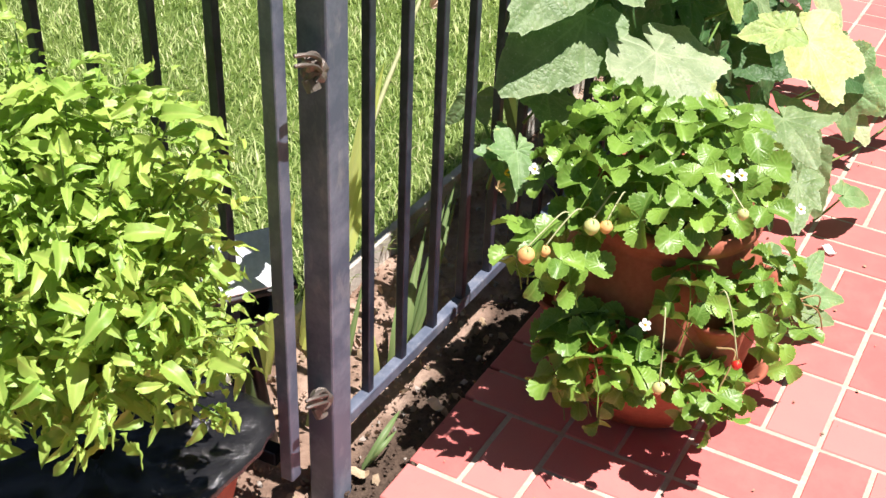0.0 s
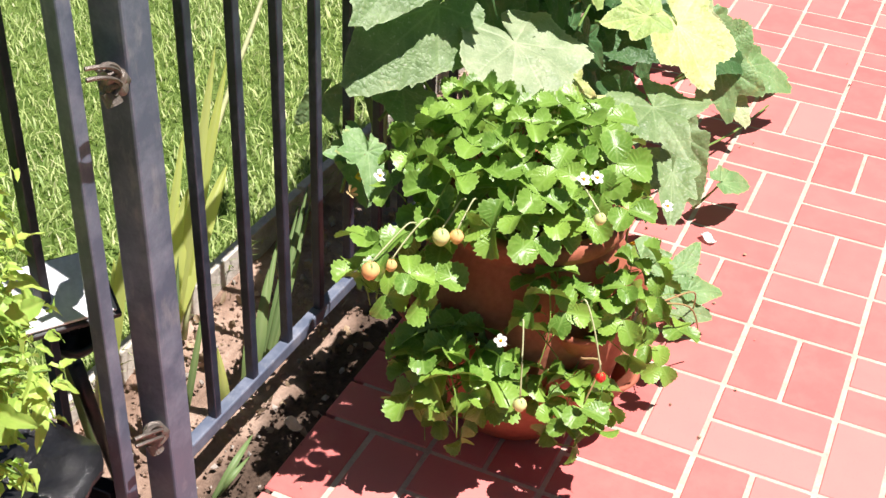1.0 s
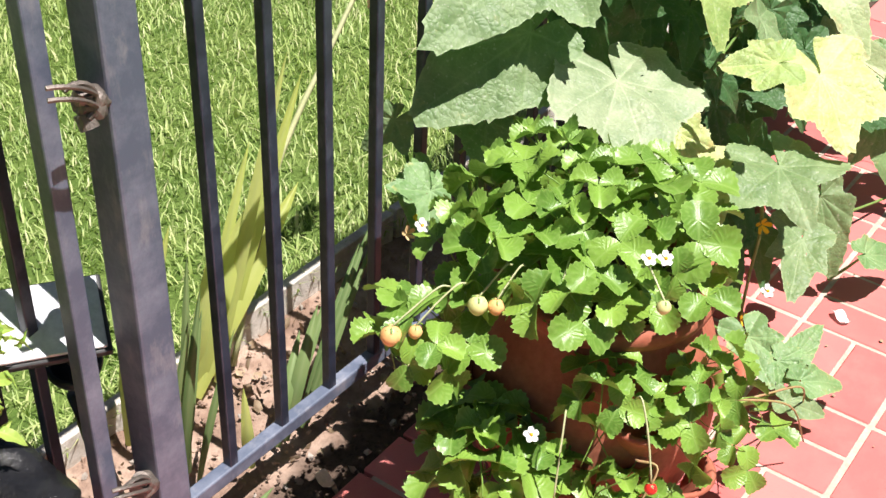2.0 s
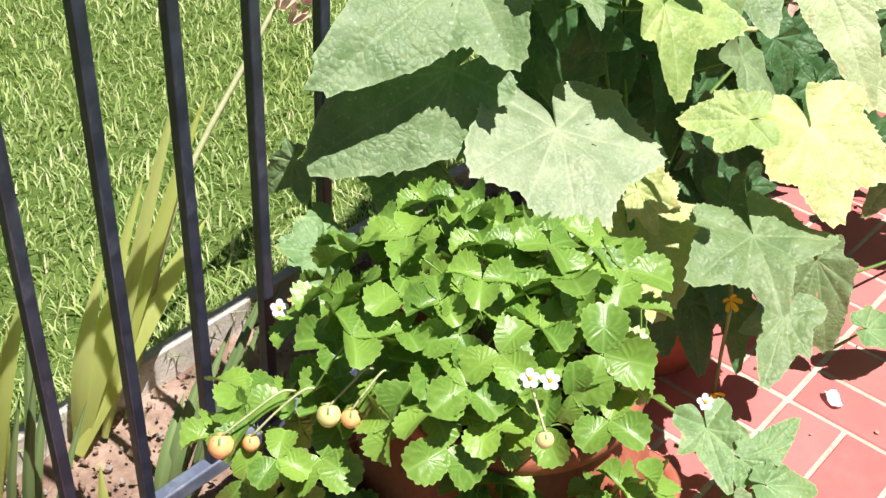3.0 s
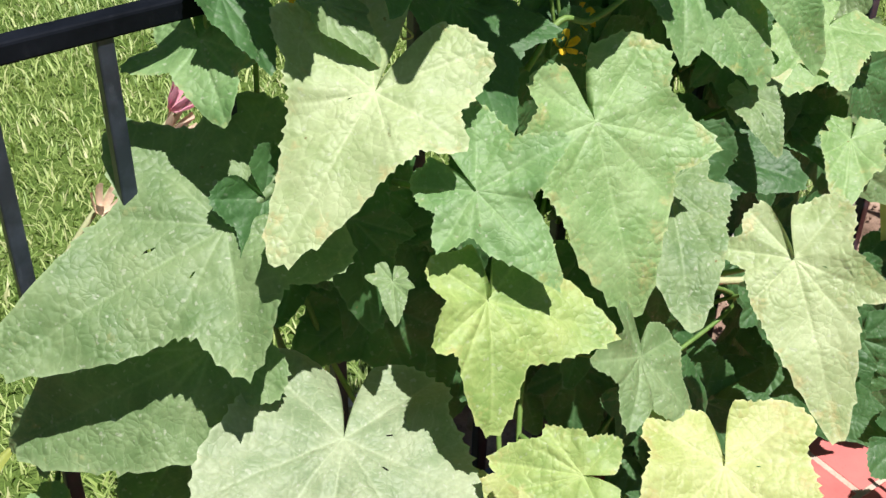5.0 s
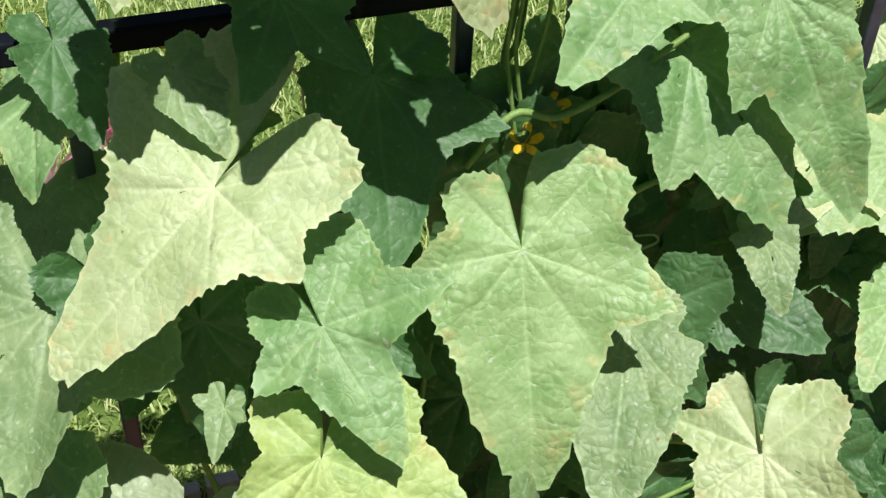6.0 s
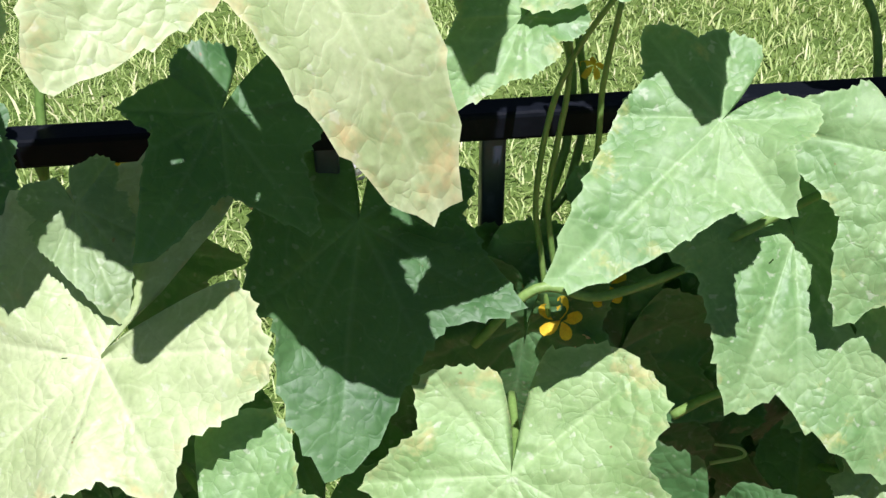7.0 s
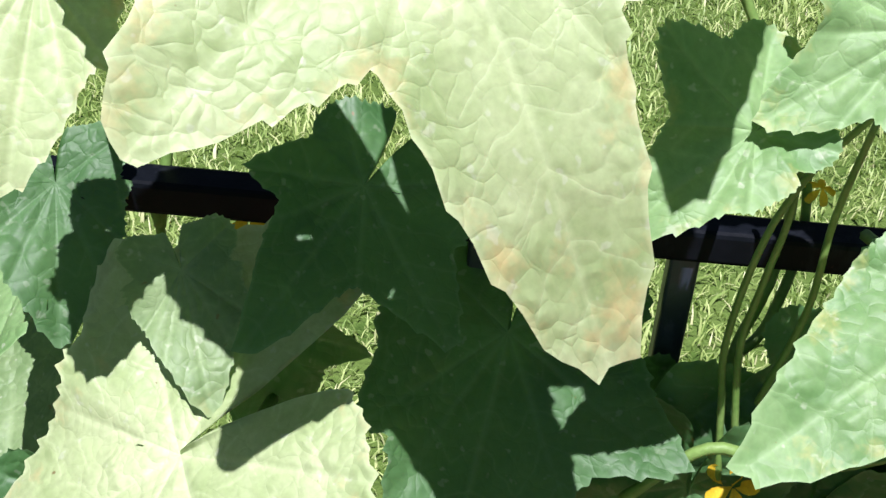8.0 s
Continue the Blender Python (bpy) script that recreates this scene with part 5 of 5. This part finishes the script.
glad((1.98, -0.08, 0), "gladiolus with red and pink blossoms against the fence", (
    ((1.93, -0.09, 0.0), (1.93, -0.09, 0.56), 0.034, SWORD_LEAF), ((1.90, -0.09, 0.20), (1.80, -0.08, 0.52), 0.030, SWORD_LEAF), ((2.00, -0.07, 0.0), (2.14, -0.05, 0.50), 0.030, SWORD_DEEP), ((2.02, -0.10, 0.0), (1.90, -0.16, 0.42), 0.036, SWORD_LEAF), ((1.98, -0.06, 0.0), (1.98, -0.03, 0.55), 0.026, SWORD_DEEP)),
    ((1.98, -0.08, 0.0), (1.97, -0.07, 0.35), (1.93, -0.06, 0.60)), (((1.898, -0.075, 0.545), 0.044, RED_PETAL), ((1.985, -0.085, 0.455), 0.055, PINK), ((1.838, -0.080, 0.495), 0.038, PINK), ((1.950, -0.075, 0.520), 0.034, RED_PETAL), ((2.08, -0.08, 0.455), 0.040, PINK), ((1.935, -0.06, 0.585), 0.026, RED_PETAL)))


# ---- solar garden lamp ----
def build_solar_lamp():
    lamp = thing("solar_lamp", (0.045, 0.135, 0), "black garden stake lamp with a tilted grey solar panel", "garden lamp")
    v, f = tube([(0.01, 0, -0.02), (-0.02, 0, 0.14), (-0.045, 0, 0.28)], [0.009, 0.011, 0.012], 10)
    part("stake", mesh_of("stake", v, f, BLACK), BLACK, lamp)
    v, f = lathe([(0.012, -0.05), (0.034, -0.02), (0.040, 0.0), (0.036, 0.008), (0.030, 0.0)], 24)
    head = part("lamp_head", mesh_of("lamp_head", v, f, BLACK), BLACK, lamp)
    head.matrix_local = pose(-0.046, -0.01, 0.345, 20, -12, 0)
    tilt = pose(-0.085, -0.030, 0.452, 24, 0, -34)
    panel = part("solar_panel", box((0.135, 0.105, 0.006), (0, 0, 0), 0.002), PANEL, lamp, "pale grey panel")
    panel.matrix_local = tilt
    frame_bm = box((0.146, 0.116, 0.012), (0, 0, -0.0095), 0.003)
    back = part("panel_frame", frame_bm, BLACK, lamp)
    back.matrix_local = tilt
    v, f = tube([(-0.046, -0.01, 0.345), (-0.058, -0.008, 0.39), (-0.080, -0.026, 0.446)], 0.008, 8)
    part("neck", mesh_of("neck", v, f, BLACK), BLACK, lamp)


build_solar_lamp()


# ---- far corner of the lawn ----
def build_table():
    table = thing("garden_table", (2.95, 2.75, 0), "low grey slatted garden table on the lawn", "table")
    for k in range(6):
        part("slat", box((0.9, 0.075, 0.02), (0, -0.215 + 0.086 * k, 0.40), 0.004), SLATE, table)
    for x in (-0.42, 0.42):
        for y in (-0.2, 0.2):
            part("leg", box((0.035, 0.035, 0.39), (x, y, 0.195), 0.004), BLACK, table)
    table.rotation_euler = (0, 0, radians(-20))


build_table()
tray = part("paver", box((0.22, 0.12, 0.03), (0, 0, 0.02), 0.004), BRICK, None)
tray.matrix_world = pose(0.80, 2.32, 0, 0, 0, 12)
tagged(tray, "red paver lying on the lawn", "paver")

# ---- litter ----
def litter(name, n, x0, x1, y0, y1, size, material, label, category, flat):
    verts, faces = [], []
    for i in range(n):
        c = Vector((RNG.uniform(x0, x1), RNG.uniform(y0, y1), -0.006 if y0 > -0.13 else 0.004))
        s = size * RNG.uniform(0.4, 1.3)
        m = Matrix.Translation(c) @ Euler(RNG.uniform(0, 6.28, 3)).to_matrix().to_4x4() @ Matrix.Diagonal((s, s * RNG.uniform(0.5, 1), s * flat, 1))
        base = len(verts)
        ico = ((0, 0, 1), (0.9, 0, 0.3), (0.28, 0.85, 0.3), (-0.72, 0.53, 0.3), (-0.72, -0.53, 0.3), (0.28, -0.85, 0.3), (0, 0, -0.8))
        verts += [m @ (Vector(q) * RNG.uniform(0.8, 1.2)) for q in ico]
        for k in range(5):
            a, b = 1 + k, 1 + (k + 1) % 5
            faces += [(base, base + a, base + b), (base + 6, base + b, base + a)]
    ob = new(name, mesh_of(name, verts, faces, material, False))
    return tagged(ob, label, category, kind="stuff")


litter("soil_crumbs", 2600, -0.5, 2.4, -0.11, 0.28, 0.006, SOIL, "brown soil crumbs along the fence foot", "soil", 0.8)
litter("pebbles", 220, -0.4, 2.2, -0.105, 0.28, 0.009, STONE, "pale pebbles scattered on the soil", "pebbles", 0.7)
litter("dry_litter", 330, -0.3, 2.3, -0.11, 0.27, 0.012, DRY, "dry leaf litter on the soil", "litter", 0.15)
litter("patio_crumbs", 70, 0.1, 2.4, -0.75, -0.14, 0.004, DRY, "tiny dry crumbs on the patio", "litter", 0.5)


def petal_scrap(at, turn, material, label):
    bm = bmesh.new()
    bmesh.ops.create_grid(bm, x_segments=5, y_segments=4, size=1)
    for v in bm.verts:
        v.co = Vector((v.co.x * 0.020, v.co.y * 0.013 * (1 - 0.4 * v.co.x ** 2), 0.006 * math.sin(v.co.x * 3) + 0.004 * v.co.y ** 2 + 0.004))
    ob = part("fallen_petal", bm, material, None)
    ob.matrix_world = pose(*at, 8, 5, turn)
    tagged(ob, label, "petal")


petal_scrap((0.29, -0.06, 0.0), 80, BUD, "pinkish fallen petal on the soil")
petal_scrap((0.06, -0.04, 0.0), 120, DRY, "dry curled leaf scrap beside the post")
petal_scrap((1.235, -0.55, 0.002), 60, WHITE, "small white petal on the patio")


# ---- lawn grass ----
def build_grass():
    def field(n, x0, x1, y0, y1, h0, h1, w0):
        x, y = RNG.uniform(x0, x1, n), RNG.uniform(y0, y1, n)
        bare = np.exp(-(((x - 0.85) / 0.22) ** 2 + ((y - 2.12) / 0.16) ** 2))
        keep = RNG.uniform(0, 1, n) > bare * 0.9
        x, y = x[keep], y[keep]
        n = len(x)
        h = RNG.uniform(h0, h1, n)
        a = RNG.uniform(0, 2 * np.pi, n)
        lean = RNG.uniform(0.25, 1.1, n)
        w = w0 * RNG.uniform(0.7, 1.3, n)
        dx, dy = np.cos(a), np.sin(a)
        sx, sy = -dy * w, dx * w
        rows = []
        for u, k in ((0, 1.0), (0.55, 0.85), (1.0, 0.0)):
            cx, cy = x + dx * lean * h * u * u, y + dy * lean * h * u * u
            cz = h * (u - 0.30 * lean * u * u)
            if k:
                rows.append(np.stack([cx - sx * k, cy - sy * k, cz], -1))
                rows.append(np.stack([cx + sx * k, cy + sy * k, cz], -1))
            else:
                rows.append(np.stack([cx, cy, cz], -1))
        return np.stack(rows, 1).reshape(-1, 3)

    blades = np.concatenate([field(105000, -0.6, 4.4, 0.31, 3.0, 0.014, 0.036, 0.0017), field(26000, -3, 7, 0.31, 6.0, 0.03, 0.055, 0.003), field(2600, -0.4, 3.0, 0.29, 0.36, 0.04, 0.085, 0.0018)])
    n = len(blades) // 5
    me = bpy.data.meshes.new("lawn")
    base = np.arange(n)[:, None] * 5
    quads, tris = base + np.array([[0, 1, 3, 2]]), base + np.array([[2, 3, 4]])
    loops = np.concatenate([quads.ravel(), tris.ravel()]).astype(np.int32)
    starts = np.concatenate([np.arange(n) * 4, 4 * n + np.arange(n) * 3]).astype(np.int32)
    me.vertices.add(n * 5)
    me.vertices.foreach_set("co", blades.astype(np.float32).ravel())
    me.loops.add(len(loops))
    me.loops.foreach_set("vertex_index", loops)
    me.polygons.add(2 * n)
    me.polygons.foreach_set("loop_start", starts)
    me.materials.append(GRASS)
    me.update(calc_edges=True)
    me.validate()
    ob = new("lawn_grass", me)
    tagged(ob, "bright green mown lawn grass in full sun", "grass", kind="stuff")


build_grass()


# ---- patio bricks: basket weave ----
def brick_mesh(name, length, width, seed):
    bm = box((length, width, 0.05), (0, 0, -0.025), 0.0)
    top = [e for e in bm.edges if all(v.co.z > -0.001 for v in e.verts)] + [e for e in bm.edges if abs(e.verts[0].co.z - e.verts[1].co.z) > 0.01]
    bmesh.ops.bevel(bm, geom=top, offset=0.0028, segments=1, affect="EDGES")
    for v in bm.verts:
        v.co.x += 0.0012 * noise.noise(v.co * 60 + Vector((seed, 0, 0)))
        v.co.y += 0.0012 * noise.noise(v.co * 60 + Vector((0, seed, 0)))
    me = bpy.data.meshes.new(name)
    bm.to_mesh(me)
    bm.free()
    me.materials.append(BRICK)
    return me


BRICKS = [brick_mesh("brick", 0.2012, 0.0975, s) for s in (1, 4, 9, 15)]
BLOCK_X, BLOCK_Y = 0.2085, 0.2100
X0, Y0 = 0.567, -0.713
SKEW = Matrix.Translation((X0, Y0, 0)) @ Matrix.Rotation(radians(0.9), 4, "Z") @ Matrix.Translation((-X0, -Y0, 0))
far_bricks = bmesh.new()
for i in range(-9, 26):
    for j in range(-3, 3):
        cx, cy = X0 + BLOCK_X * (i + 0.5), Y0 + BLOCK_Y * (j + 0.5)
        lengthwise = (i + j) % 2 == 0
        near = -2 <= i <= 14 and -3 <= j
        for s in (-1, 1):
            jig = RNG.uniform(-1, 1, 4)
            if lengthwise:
                m = pose(cx + 0.0012 * jig[0], cy + s * 0.0525, 0.0007 * jig[1], 0.15 * jig[2], 0.15 * jig[3], 0.25 * jig[0])
            else:
                m = pose(cx + s * 0.0522, cy + 0.0012 * jig[0], 0.0007 * jig[1], 0.15 * jig[2], 0.15 * jig[3], 90 + 0.25 * jig[0])
            m = SKEW @ m
            me = BRICKS[int(RNG.integers(0, 4))]
            if near:
                ob = new("brick", me)
                ob.parent = patio_bed
                ob.matrix_local = m
            else:
                before = len(far_bricks.verts)
                far_bricks.from_mesh(me)
                far_bricks.verts.ensure_lookup_table()
                bmesh.ops.transform(far_bricks, matrix=m, verts=far_bricks.verts[before:])
tagged(part("outer_bricks", far_bricks, BRICK, patio_bed), kind="stuff")
